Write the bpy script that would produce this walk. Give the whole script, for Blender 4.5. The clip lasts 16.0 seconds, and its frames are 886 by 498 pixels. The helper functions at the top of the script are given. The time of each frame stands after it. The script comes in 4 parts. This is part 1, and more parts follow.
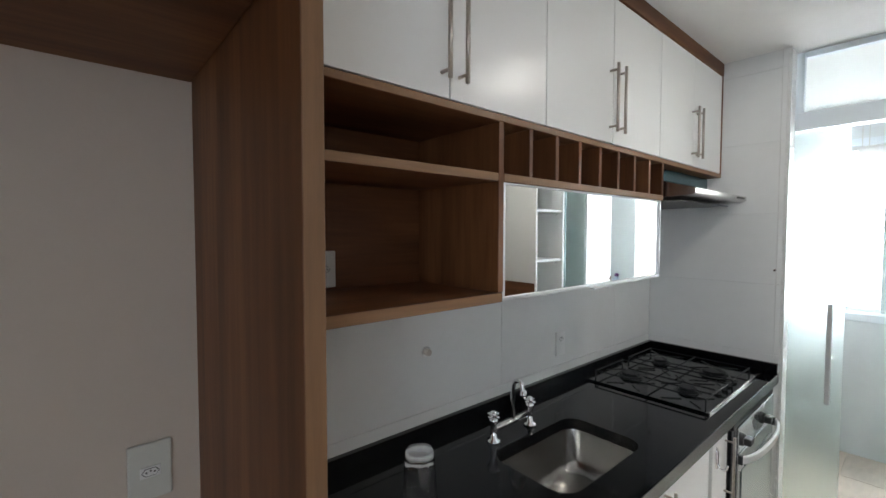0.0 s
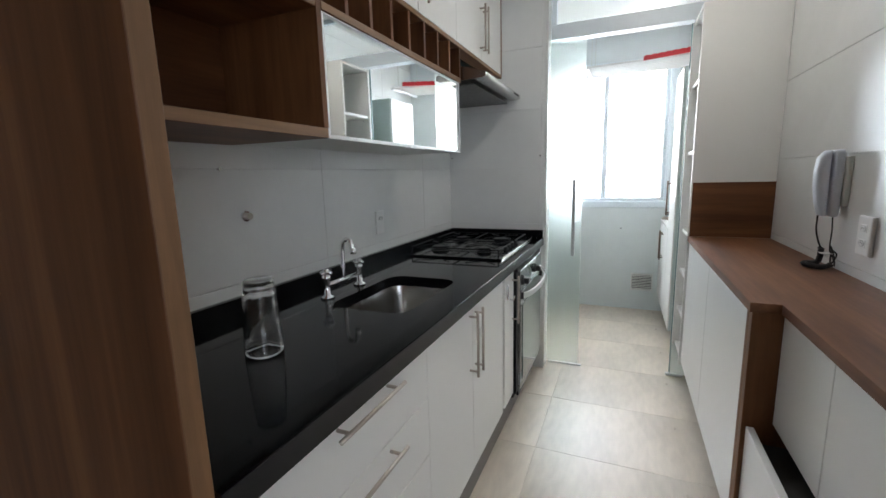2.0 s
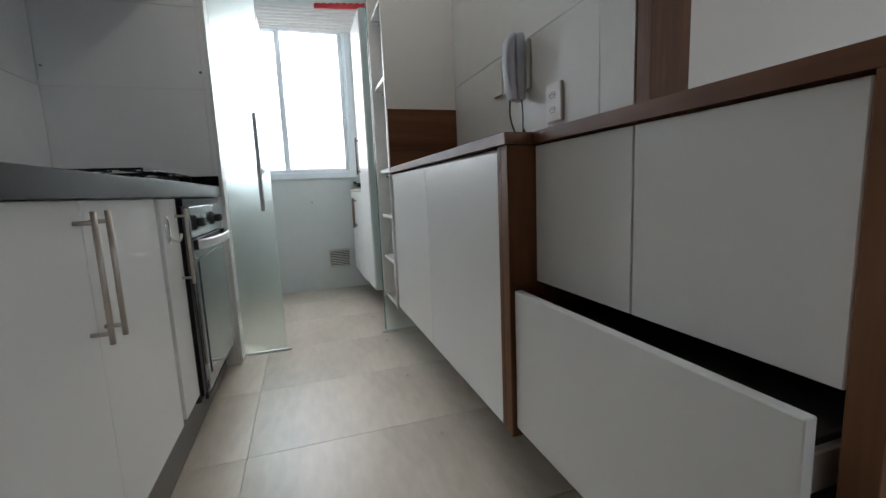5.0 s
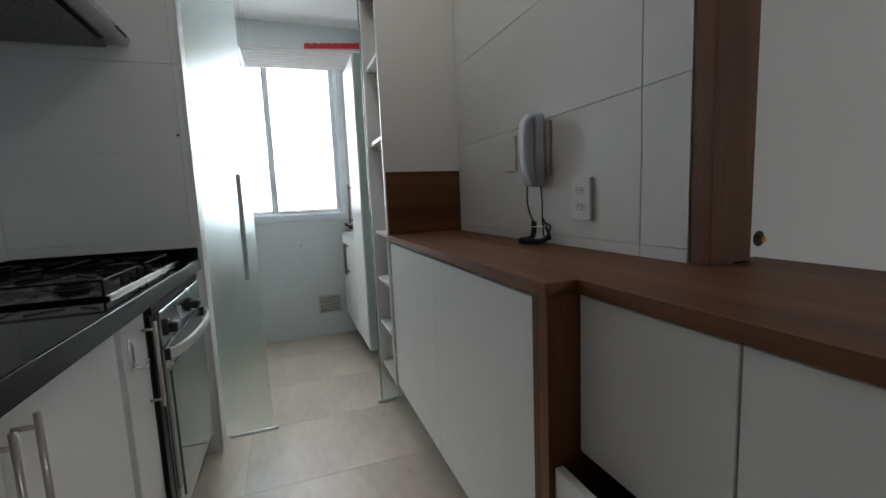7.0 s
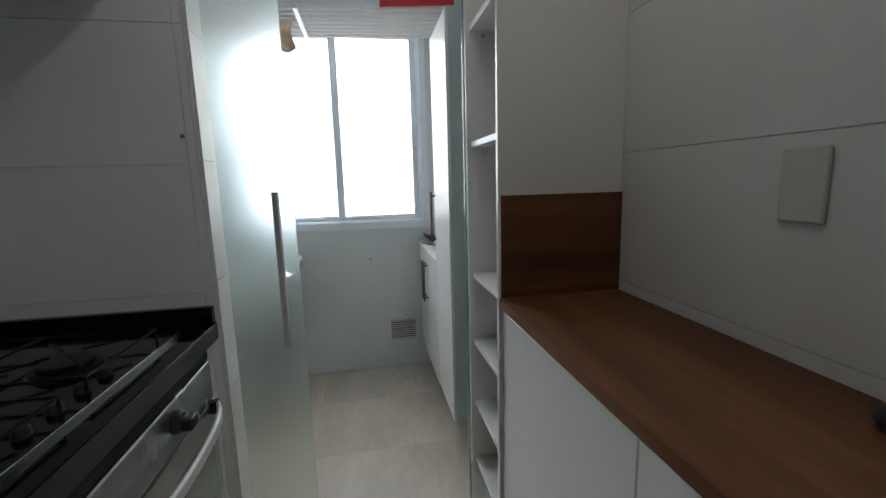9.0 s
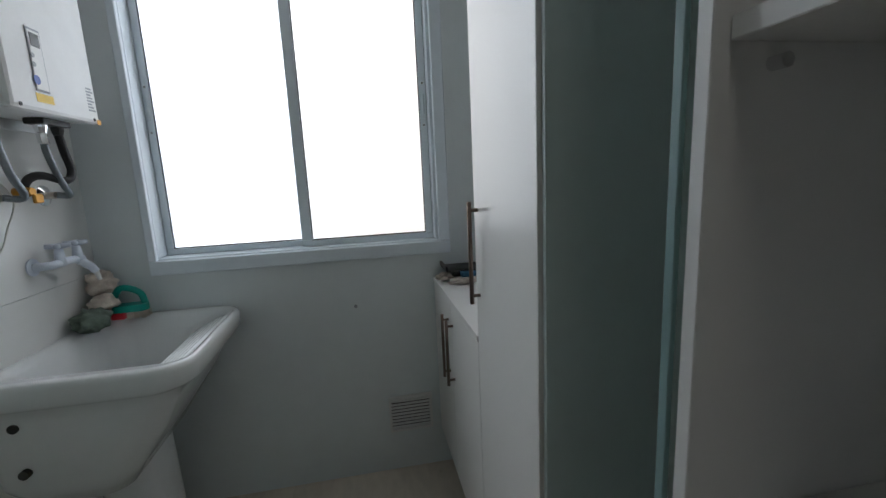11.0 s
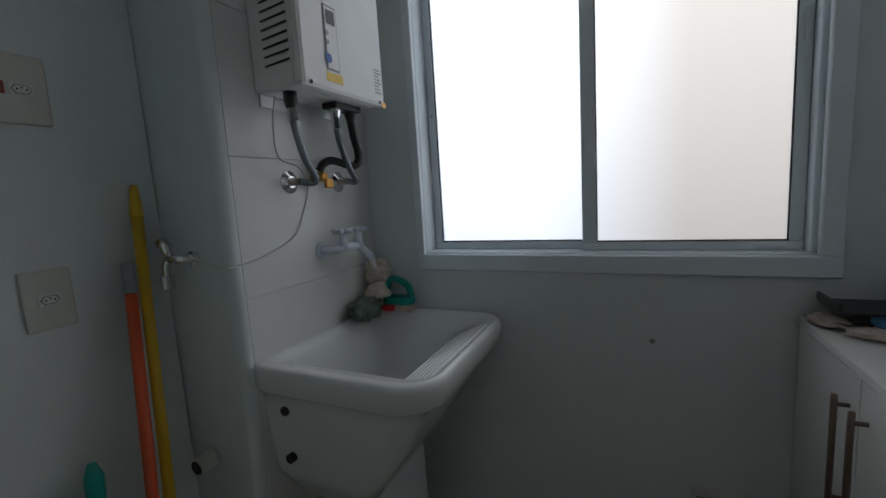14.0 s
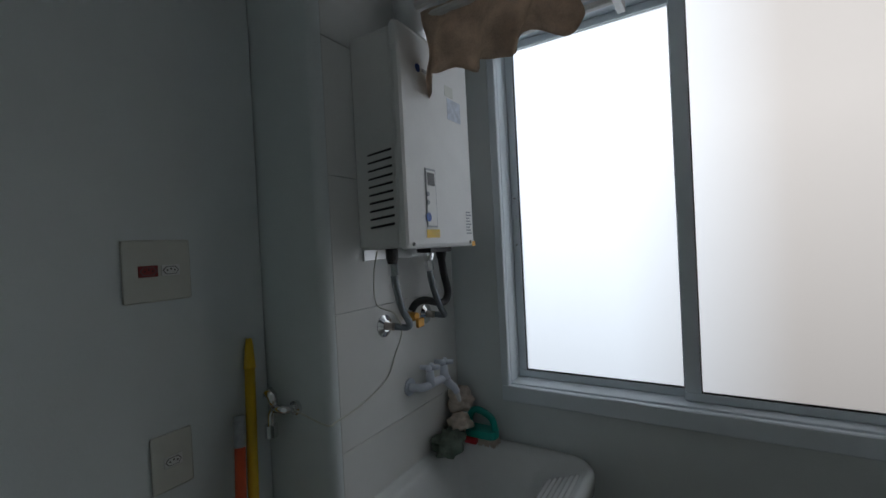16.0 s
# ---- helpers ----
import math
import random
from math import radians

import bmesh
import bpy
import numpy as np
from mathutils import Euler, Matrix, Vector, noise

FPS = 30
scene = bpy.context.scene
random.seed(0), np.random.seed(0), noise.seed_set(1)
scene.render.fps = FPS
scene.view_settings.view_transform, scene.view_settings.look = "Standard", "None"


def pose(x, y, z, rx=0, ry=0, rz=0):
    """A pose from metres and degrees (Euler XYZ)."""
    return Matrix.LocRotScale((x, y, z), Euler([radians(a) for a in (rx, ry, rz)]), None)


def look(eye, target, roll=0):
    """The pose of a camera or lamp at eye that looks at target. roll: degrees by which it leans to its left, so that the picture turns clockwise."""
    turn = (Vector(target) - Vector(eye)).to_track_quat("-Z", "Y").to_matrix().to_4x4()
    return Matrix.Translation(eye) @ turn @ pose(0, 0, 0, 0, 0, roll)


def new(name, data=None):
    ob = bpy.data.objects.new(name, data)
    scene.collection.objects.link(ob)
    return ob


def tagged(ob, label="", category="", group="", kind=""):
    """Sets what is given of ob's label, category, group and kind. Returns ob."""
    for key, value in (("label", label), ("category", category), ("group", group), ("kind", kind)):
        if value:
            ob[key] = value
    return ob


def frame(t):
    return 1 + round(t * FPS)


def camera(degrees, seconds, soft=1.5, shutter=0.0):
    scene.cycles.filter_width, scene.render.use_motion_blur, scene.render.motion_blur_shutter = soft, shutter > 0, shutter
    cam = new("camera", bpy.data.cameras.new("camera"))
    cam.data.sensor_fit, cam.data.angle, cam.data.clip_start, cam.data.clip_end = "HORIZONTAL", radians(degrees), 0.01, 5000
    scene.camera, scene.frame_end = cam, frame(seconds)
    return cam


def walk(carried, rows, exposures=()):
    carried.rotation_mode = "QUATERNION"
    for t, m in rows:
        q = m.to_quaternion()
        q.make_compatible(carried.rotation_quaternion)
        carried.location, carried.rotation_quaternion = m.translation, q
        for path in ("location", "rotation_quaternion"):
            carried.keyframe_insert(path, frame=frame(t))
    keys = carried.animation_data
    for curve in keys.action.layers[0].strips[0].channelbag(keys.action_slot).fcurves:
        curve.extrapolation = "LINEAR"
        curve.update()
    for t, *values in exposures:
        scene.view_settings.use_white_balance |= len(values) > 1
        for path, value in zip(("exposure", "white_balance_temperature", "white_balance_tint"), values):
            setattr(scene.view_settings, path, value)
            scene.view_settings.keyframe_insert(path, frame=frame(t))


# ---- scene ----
cam = camera(92.5, 16.0)
PATH = [
    (0, (1.098, -0.628, 1.562), (-0.415, 0.679, 1.482), 0.1),
    (0.5, (1.066, -0.653, 1.479), (-0.235, 0.857, 1.325), -0.4),
    (1, (1.048, -0.683, 1.409), (-0.031, 0.991, 1.23), -1.2),
    (1.5, (1.075, -0.706, 1.349), (0.168, 1.058, 1.094), -0.8),
    (2, (1.083, -0.726, 1.271), (0.304, 1.084, 0.932), -1.5),
    (2.5, (1.062, -0.727, 1.186), (0.458, 1.14, 0.802), -2.0),
    (3, (1.05, -0.688, 1.102), (0.622, 1.208, 0.633), -3.5),
    (3.5, (1.017, -0.555, 1.022), (0.797, 1.363, 0.498), -4.75),
    (4, (0.987, -0.389, 0.916), (1.09, 1.559, 0.474), -3.7),
    (4.5, (0.992, -0.295, 0.828), (1.382, 1.635, 0.474), -3.2),
    (4.7, (0.976, -0.286, 0.812), (1.515, 1.618, 0.518), -2.3),
    (6.8, (0.981, -0.114, 1.04), (1.721, 1.727, 0.79), -2.7),
    (7, (0.99, -0.067, 1.083), (1.659, 1.802, 0.845), -2.4),
    (7.5, (1.014, 0.062, 1.191), (1.548, 1.973, 0.939), -1.7),
    (8, (1.006, 0.272, 1.223), (1.453, 2.205, 0.967), -1.2),
    (8.5, (1.001, 0.472, 1.235), (1.396, 2.412, 0.95), -0.9),
    (8.7, (1.021, 0.56, 1.245), (1.366, 2.507, 0.939), -1.4),
    (10.8, (1.115, 1.703, 1.254), (1.477, 3.64, 0.91), -2.7),
    (11, (1.116, 1.789, 1.261), (1.475, 3.726, 0.917), -2.7),
    (11.5, (1.1, 1.997, 1.249), (1.433, 3.939, 0.909), -2.0),
    (12, (1.086, 2.092, 1.229), (1.315, 4.042, 0.85), -1.6),
    (12.5, (1.065, 2.15, 1.227), (1.014, 4.113, 0.846), -0.9),
    (13, (1.056, 2.187, 1.226), (0.754, 4.137, 0.901), -0.9),
    (13.5, (1.063, 2.205, 1.2), (0.456, 4.091, 0.923), -2.3),
    (14, (1.017, 2.205, 1.202), (0.191, 4.008, 0.939), -3.5),
    (14.5, (0.991, 2.209, 1.249), (0.041, 3.952, 1.001), -3.9),
    (15, (0.972, 2.209, 1.315), (-0.045, 3.916, 1.096), -3.8),
    (15.5, (0.951, 2.189, 1.397), (-0.086, 3.895, 1.281), -3.8),
    (16, (0.937, 2.179, 1.472), (-0.115, 3.88, 1.454), -2.9),
]

EXPO = [(0.0, 0.95), (1.5, 0.8), (2.5, 0.55), (3.5, 0.2), (4.5, 0.1), (7.0, -0.35), (8.5, -0.5), (11.0, -1.5), (12.0, -2.0), (13.0, -2.35), (14.0, -2.4), (15.0, -2.55), (16.0, -2.75)]
walk(cam, [(t, look(e, a, r)) for t, e, a, r in PATH], EXPO)

# ---- world and light ----
world = bpy.data.worlds.new("World")
scene.world = world
world.use_nodes = True
_sky = world.node_tree.nodes.new("ShaderNodeTexSky")
_sky.sky_type, _sky.sun_disc = "NISHITA", False
_sky.sun_elevation, _sky.sun_rotation = radians(40), radians(200)
_bg = world.node_tree.nodes["Background"]
world.node_tree.links.new(_sky.outputs[0], _bg.inputs[0])
_bg.inputs[1].default_value = 0.1
LAUNDRY_GLOW = 12.0
LIVING_GLOW = 3.2
LAMP_GLOW = 20.0


# ---- materials ----
def mat(name, colour, rough=0.5, metal=0.0, grain=None, amount=0.12, bump=0.0, bscale=200.0, spec=0.5, stretch=(1, 1, 1), coat=0.0):
    """A Principled material whose colour varies at two scales."""
    m = bpy.data.materials.new(name)
    m.use_nodes = True
    nt = m.node_tree
    p = nt.nodes["Principled BSDF"]
    p.inputs["Roughness"].default_value, p.inputs["Metallic"].default_value = rough, metal
    p.inputs["Specular IOR Level"].default_value = spec
    p.inputs["Coat Weight"].default_value = coat
    p.inputs["Base Color"].default_value = (*colour, 1)
    tc = nt.nodes.new("ShaderNodeTexCoord")
    mp = nt.nodes.new("ShaderNodeMapping")
    mp.inputs["Scale"].default_value = stretch
    nt.links.new(tc.outputs["Object"], mp.inputs[0])
    if grain:
        n1, n2 = nt.nodes.new("ShaderNodeTexNoise"), nt.nodes.new("ShaderNodeTexNoise")
        n1.inputs["Scale"].default_value, n2.inputs["Scale"].default_value = grain, grain * 9
        n1.inputs["Detail"].default_value = 5
        mix = nt.nodes.new("ShaderNodeMath")
        mix.operation = "MULTIPLY_ADD"
        mix.inputs[1].default_value = 0.35
        ramp = nt.nodes.new("ShaderNodeValToRGB")
        lo, hi = [max(0, c * (1 - amount)) for c in colour], [min(1, c * (1 + amount)) for c in colour]
        ramp.color_ramp.elements[0].color, ramp.color_ramp.elements[1].color = (*lo, 1), (*hi, 1)
        ramp.color_ramp.elements[0].position, ramp.color_ramp.elements[1].position = 0.45, 0.9
        for n in (n1, n2):
            nt.links.new(mp.outputs[0], n.inputs["Vector"])
        nt.links.new(n2.outputs[0], mix.inputs[0])
        nt.links.new(n1.outputs[0], mix.inputs[2])
        nt.links.new(mix.outputs[0], ramp.inputs[0])
        nt.links.new(ramp.outputs[0], p.inputs["Base Color"])
        rr = nt.nodes.new("ShaderNodeMapRange")
        rr.inputs["To Min"].default_value, rr.inputs["To Max"].default_value = max(0.02, rough * 0.8), min(1, rough * 1.2)
        nt.links.new(n1.outputs[0], rr.inputs[0])
        nt.links.new(rr.outputs[0], p.inputs["Roughness"])
    if bump:
        n3, b = nt.nodes.new("ShaderNodeTexNoise"), nt.nodes.new("ShaderNodeBump")
        n3.inputs["Scale"].default_value = bscale
        b.inputs["Strength"].default_value, b.inputs["Distance"].default_value = bump, 0.002
        nt.links.new(mp.outputs[0], n3.inputs["Vector"])
        nt.links.new(n3.outputs[0], b.inputs["Height"])
        nt.links.new(b.outputs[0], p.inputs["Normal"])
    return m


def wood(name, axis):
    """Red-brown wood-grain laminate; axis: the way of the grain."""
    m = bpy.data.materials.new(name)
    m.use_nodes = True
    nt = m.node_tree
    p = nt.nodes["Principled BSDF"]
    p.inputs["Roughness"].default_value, p.inputs["Specular IOR Level"].default_value = 0.5, 0.35
    tc, mp, info = nt.nodes.new("ShaderNodeTexCoord"), nt.nodes.new("ShaderNodeMapping"), nt.nodes.new("ShaderNodeObjectInfo")
    mp.inputs["Scale"].default_value = {"x": (0.35, 5, 5), "y": (5, 0.35, 5), "z": (5, 5, 0.35)}[axis]
    add = nt.nodes.new("ShaderNodeVectorMath")
    nt.links.new(tc.outputs["Object"], add.inputs[0])
    nt.links.new(info.outputs["Random"], add.inputs[1])
    nt.links.new(add.outputs[0], mp.inputs[0])
    n1, n2 = nt.nodes.new("ShaderNodeTexNoise"), nt.nodes.new("ShaderNodeTexNoise")
    n1.inputs["Scale"].default_value, n1.inputs["Detail"].default_value, n1.inputs["Distortion"].default_value = 1.6, 6, 0.6
    n2.inputs["Scale"].default_value, n2.inputs["Detail"].default_value = 16, 4
    mix = nt.nodes.new("ShaderNodeMath")
    mix.operation, mix.inputs[1].default_value = "MULTIPLY_ADD", 0.3
    ramp = nt.nodes.new("ShaderNodeValToRGB")
    e = ramp.color_ramp.elements
    e[0].position, e[0].color = 0.42, (0.085, 0.032, 0.012, 1)
    e[1].position, e[1].color = 0.85, (0.245, 0.110, 0.046, 1)
    k = e.new(0.62)
    k.color = (0.152, 0.060, 0.024, 1)
    for n in (n1, n2):
        nt.links.new(mp.outputs[0], n.inputs["Vector"])
    nt.links.new(n2.outputs[0], mix.inputs[0])
    nt.links.new(n1.outputs[0], mix.inputs[2])
    nt.links.new(mix.outputs[0], ramp.inputs[0])
    nt.links.new(ramp.outputs[0], p.inputs["Base Color"])
    b = nt.nodes.new("ShaderNodeBump")
    b.inputs["Strength"].default_value, b.inputs["Distance"].default_value = 0.15, 0.001
    nt.links.new(n2.outputs[0], b.inputs["Height"])
    nt.links.new(b.outputs[0], p.inputs["Normal"])
    return m


def glassy(name, colour, rough, ior=1.45, bump=0.0, bscale=60):
    m = mat(name, colour, rough, bump=bump, bscale=bscale)
    p = m.node_tree.nodes["Principled BSDF"]
    p.inputs["Transmission Weight"].default_value, p.inputs["IOR"].default_value = 1.0, ior
    return m


def glow(name, left, right, strength, split):
    """Bright outdoor haze behind a window: one colour to the left of split, another to the right."""
    m = bpy.data.materials.new(name)
    m.use_nodes = True
    nt = m.node_tree
    nt.nodes.clear()
    out, em = nt.nodes.new("ShaderNodeOutputMaterial"), nt.nodes.new("ShaderNodeEmission")
    tc, sep, ramp = nt.nodes.new("ShaderNodeTexCoord"), nt.nodes.new("ShaderNodeSeparateXYZ"), nt.nodes.new("ShaderNodeValToRGB")
    mr = nt.nodes.new("ShaderNodeMapRange")
    mr.inputs["From Min"].default_value, mr.inputs["From Max"].default_value = split - 0.25, split + 0.25
    ramp.color_ramp.elements[0].color, ramp.color_ramp.elements[1].color = (*left, 1), (*right, 1)
    nt.links.new(tc.outputs["Object"], sep.inputs[0])
    nt.links.new(sep.outputs[0], mr.inputs[0])
    nt.links.new(mr.outputs[0], ramp.inputs[0])
    nt.links.new(ramp.outputs[0], em.inputs[0])
    mz, mul = nt.nodes.new("ShaderNodeMapRange"), nt.nodes.new("ShaderNodeMath")
    mz.inputs["From Min"].default_value, mz.inputs["From Max"].default_value = -0.75, 0.25
    mz.inputs["To Min"].default_value, mz.inputs["To Max"].default_value = 0.55, 1.05
    mul.operation, mul.inputs[1].default_value = "MULTIPLY", strength
    nt.links.new(sep.outputs[2], mz.inputs[0])
    nt.links.new(mz.outputs[0], mul.inputs[0])
    nt.links.new(mul.outputs[0], em.inputs[1])
    nt.links.new(em.outputs[0], out.inputs[0])
    return m


WOOD_X, WOOD_Y, WOOD_Z = wood("wood_x", "x"), wood("wood_y", "y"), wood("wood_z", "z")
WHITE = mat("white_melamine", (0.80, 0.80, 0.78), 0.28, bump=0.02, bscale=350)
WHITE_IN = mat("white_carcass", (0.70, 0.70, 0.67), 0.5, grain=4, amount=0.03)
# white melamine with shade and the glass door's green tint mixed into the colour
SHADED_SIDE = mat("shaded_white_side", (0.58, 0.67, 0.66), 0.45, grain=4, amount=0.04)
PAINT = mat("white_paint", (0.70, 0.75, 0.76), 0.75, grain=1.5, amount=0.04, bump=0.15, bscale=120)
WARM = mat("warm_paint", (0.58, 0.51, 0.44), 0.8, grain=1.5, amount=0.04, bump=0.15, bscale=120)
LIVING = mat("glossy_cream_wall", (0.84, 0.81, 0.76), 0.12, grain=1.5, amount=0.03, bump=0.02, bscale=12)
CEIL = mat("ceiling_paint", (0.80, 0.80, 0.78), 0.85, grain=1.2, amount=0.03, bump=0.1, bscale=90)
TILE = mat("white_wall_tile", (0.74, 0.75, 0.74), 0.22, grain=2, amount=0.03, bump=0.03, bscale=14)
GROUT = mat("grout", (0.70, 0.70, 0.69), 0.9, grain=40, amount=0.1)
FLOOR = mat("pale_porcelain", (0.63, 0.56, 0.475), 0.29, grain=1.6, amount=0.17, bump=0.04, bscale=40, stretch=(2.4, 0.7, 1))
FGROUT = mat("floor_grout", (0.40, 0.37, 0.33), 0.9, grain=50, amount=0.1)
GRANITE = mat("black_granite", (0.005, 0.005, 0.006), 0.07, grain=160, amount=0.9, spec=0.28)
STEEL = mat("brushed_steel", (0.56, 0.55, 0.53), 0.24, 1.0, grain=8, amount=0.1, bump=0.05, bscale=120, stretch=(1, 12, 1))
NICKEL = mat("satin_nickel", (0.50, 0.45, 0.40), 0.33, 1.0, grain=30, amount=0.08)
CHROME = mat("chrome", (0.78, 0.78, 0.79), 0.08, 1.0)
ALU = mat("anodised_aluminium", (0.70, 0.71, 0.72), 0.40, 0.9, grain=20, amount=0.05)
FRAME = mat("white_window_enamel", (0.76, 0.83, 0.88), 0.35, grain=5, amount=0.03)
BLACK = mat("black_enamel", (0.007, 0.007, 0.008), 0.4, grain=20, amount=0.3, spec=0.25)
BLACKPL = mat("black_plastic", (0.02, 0.02, 0.02), 0.45, grain=30, amount=0.3)
# near-black that stands in for the shade in gaps, holes and recesses
DARK = mat("gap_shade", (0.03, 0.028, 0.025), 0.8, grain=10, amount=0.2)
SOCKET_EDGE = mat("socket_edge", (0.12, 0.12, 0.12), 0.6)
MIRROR = mat("silvered_mirror", (0.85, 0.87, 0.86), 0.02, 1.0)
CERAMIC = mat("white_ceramic", (0.76, 0.78, 0.78), 0.16, grain=4, amount=0.03, coat=0.4)
PLASTIC = mat("white_plastic", (0.75, 0.75, 0.74), 0.42, grain=15, amount=0.03)
PALEBLUE = mat("pale_plastic", (0.66, 0.71, 0.80), 0.42, grain=15, amount=0.04)
CREAM = mat("cream_plate", (0.62, 0.63, 0.58), 0.4, grain=15, amount=0.03)
RED = mat("red_plastic", (0.55, 0.02, 0.03), 0.4, grain=20, amount=0.1)
ORANGE = mat("orange_handle", (0.72, 0.10, 0.03), 0.4, grain=10, amount=0.15, stretch=(1, 1, 0.2))
YELLOW = mat("yellow_handle", (0.72, 0.46, 0.02), 0.4, grain=10, amount=0.15, stretch=(1, 1, 0.2))
TEAL = mat("teal_plastic", (0.0, 0.27, 0.22), 0.42, grain=12, amount=0.12)
BRASS = mat("orange_brass_valve", (0.55, 0.27, 0.04), 0.4, 0.4, grain=30, amount=0.2)
HOSE = mat("braided_steel_hose", (0.24, 0.27, 0.29), 0.45, 0.6, bump=0.9, bscale=260)
RUBBER = mat("black_rubber", (0.018, 0.018, 0.02), 0.6, grain=20, amount=0.2)
CLOTH = mat("beige_cloth", (0.50, 0.41, 0.33), 0.95, grain=25, amount=0.25, bump=0.5, bscale=500)
RAG = mat("pale_rag", (0.60, 0.52, 0.45), 0.95, grain=30, amount=0.2, bump=0.7, bscale=300)
SOCK = mat("grey_green_rag", (0.12, 0.16, 0.13), 0.95, grain=40, amount=0.4, bump=0.9, bscale=250)
LABEL = mat("grey_label", (0.30, 0.32, 0.34), 0.5, grain=60, amount=0.2)
BLUE = mat("blue_label", (0.03, 0.10, 0.42), 0.4, grain=20, amount=0.1)
YLABEL = mat("yellow_label", (0.75, 0.48, 0.03), 0.45, grain=20, amount=0.1)
PURPLE = mat("purple_cap", (0.12, 0.02, 0.16), 0.4, grain=20, amount=0.1)
JUG = mat("milky_blue_plastic", (0.52, 0.62, 0.76), 0.4, grain=6, amount=0.06)
SPONGE = mat("blue_sponge", (0.05, 0.17, 0.30), 0.9, grain=60, amount=0.3, bump=0.8, bscale=400)
GLASS = glassy("clear_glass", (0.97, 0.98, 0.98), 0.02)
BLUELIQ = glassy("blue_bottle", (0.25, 0.55, 0.90), 0.12, 1.33)
FROST = glassy("frosted_green_glass", (0.86, 0.95, 0.92), 0.42, 1.3)
WINGLASS = glassy("frosted_window_glass", (0.71, 0.72, 0.73), 0.35, 1.2)
TRANSOM = glassy("transom_glass", (0.95, 0.98, 0.97), 0.12, 1.45)
GLASSEDGE = mat("green_glass_edge", (0.22, 0.34, 0.34), 0.2)
OUT_L = glow("bright_haze", (0.95, 1.03, 1.13), (0.56, 0.53, 0.51), LAUNDRY_GLOW, 0.02)
OUT_R = glow("bright_sky", (0.86, 0.96, 1.1), (0.86, 0.95, 1.08), LIVING_GLOW, 0.0)


# ---- building blocks ----
def origin(ob):
    """The place of an object in the world; nothing here is turned or scaled."""
    p = Vector(ob.location)
    while ob.parent:
        ob = ob.parent
        p += ob.location
    return p


def part(name, bm, material, parent=None, label="", smooth=False):
    """Links a bmesh, given in world metres, as one mesh object under parent."""
    me = bpy.data.meshes.new(name)
    c = sum((v.co for v in bm.verts), Vector()) / max(1, len(bm.verts))
    bmesh.ops.translate(bm, verts=bm.verts, vec=-c)
    bmesh.ops.recalc_face_normals(bm, faces=bm.faces)
    for f in bm.faces:
        f.smooth = smooth
    bm.to_mesh(me)
    bm.free()
    me.materials.append(material)
    ob = new(name, me)
    ob.location = c - (origin(parent) if parent else Vector())
    if parent:
        ob.parent = parent
    if label:
        ob["label"] = label
    return ob


def thing(name, at, label, category, group="", kind=""):
    ob = new(name)
    ob.location = at
    ob.empty_display_size = 0.05
    return tagged(ob, label, category, group, kind)


def box(x0, y0, z0, x1, y1, z1, bevel=0.0015, bm=None):
    bm = bm or bmesh.new()
    ret = bmesh.ops.create_cube(bm, size=1)
    for v in ret["verts"]:
        v.co = ((x0 + x1) / 2 + v.co.x * abs(x1 - x0), (y0 + y1) / 2 + v.co.y * abs(y1 - y0), (z0 + z1) / 2 + v.co.z * abs(z1 - z0))
    if bevel:
        edges = list({e for v in ret["verts"] for e in v.link_edges})
        bmesh.ops.bevel(bm, geom=edges, offset=bevel, segments=2 if bevel > 0.003 else 1, affect="EDGES", profile=0.5)
    return bm


def tube(points, r, seg=10, bm=None, caps=True):
    """A round tube along points; r is one radius or one for each point."""
    bm = bm or bmesh.new()
    pts = [Vector(p) for p in points]
    rs = r if isinstance(r, (list, tuple)) else [r] * len(pts)
    rings, side = [], None
    for i, p in enumerate(pts):
        d = (pts[min(i + 1, len(pts) - 1)] - pts[max(i - 1, 0)]).normalized()
        if side is None:
            side = d.orthogonal().normalized()
        side = (side - d * side.dot(d)).normalized()
        up = d.cross(side)
        rings.append([bm.verts.new(p + rs[i] * (math.cos(a) * side + math.sin(a) * up)) for a in (2 * math.pi * k / seg for k in range(seg))])
    for a, b in zip(rings, rings[1:]):
        for k in range(seg):
            bm.faces.new((a[k], a[(k + 1) % seg], b[(k + 1) % seg], b[k]))
    if caps:
        bm.faces.new(rings[0][::-1])
        bm.faces.new(rings[-1])
    return bm


def curve_pts(ctrl, n=8):
    """Catmull-Rom points through ctrl."""
    c = [Vector(p) for p in ctrl]
    c = [c[0] * 2 - c[1]] + c + [c[-1] * 2 - c[-2]]
    out = []
    for a, b, d, e in zip(c, c[1:], c[2:], c[3:]):
        for k in range(n):
            t = k / n
            out.append(0.5 * (2 * b + (d - a) * t + (2 * a - 5 * b + 4 * d - e) * t * t + (3 * b - a - 3 * d + e) * t ** 3))
    return out + [c[-2]]


def lathe(cx, cy, profile, seg=24, squash=1.0, bm=None):
    """Turned shape: profile of (radius, z)."""
    bm = bm or bmesh.new()
    rings = [[bm.verts.new((cx + r * math.cos(2 * math.pi * k / seg), cy + squash * r * math.sin(2 * math.pi * k / seg), z)) for k in range(seg)] for r, z in profile]
    for a, b in zip(rings, rings[1:]):
        for k in range(seg):
            bm.faces.new((a[k], a[(k + 1) % seg], b[(k + 1) % seg], b[k]))
    bm.faces.new(rings[0][::-1])
    bm.faces.new(rings[-1])
    return bm


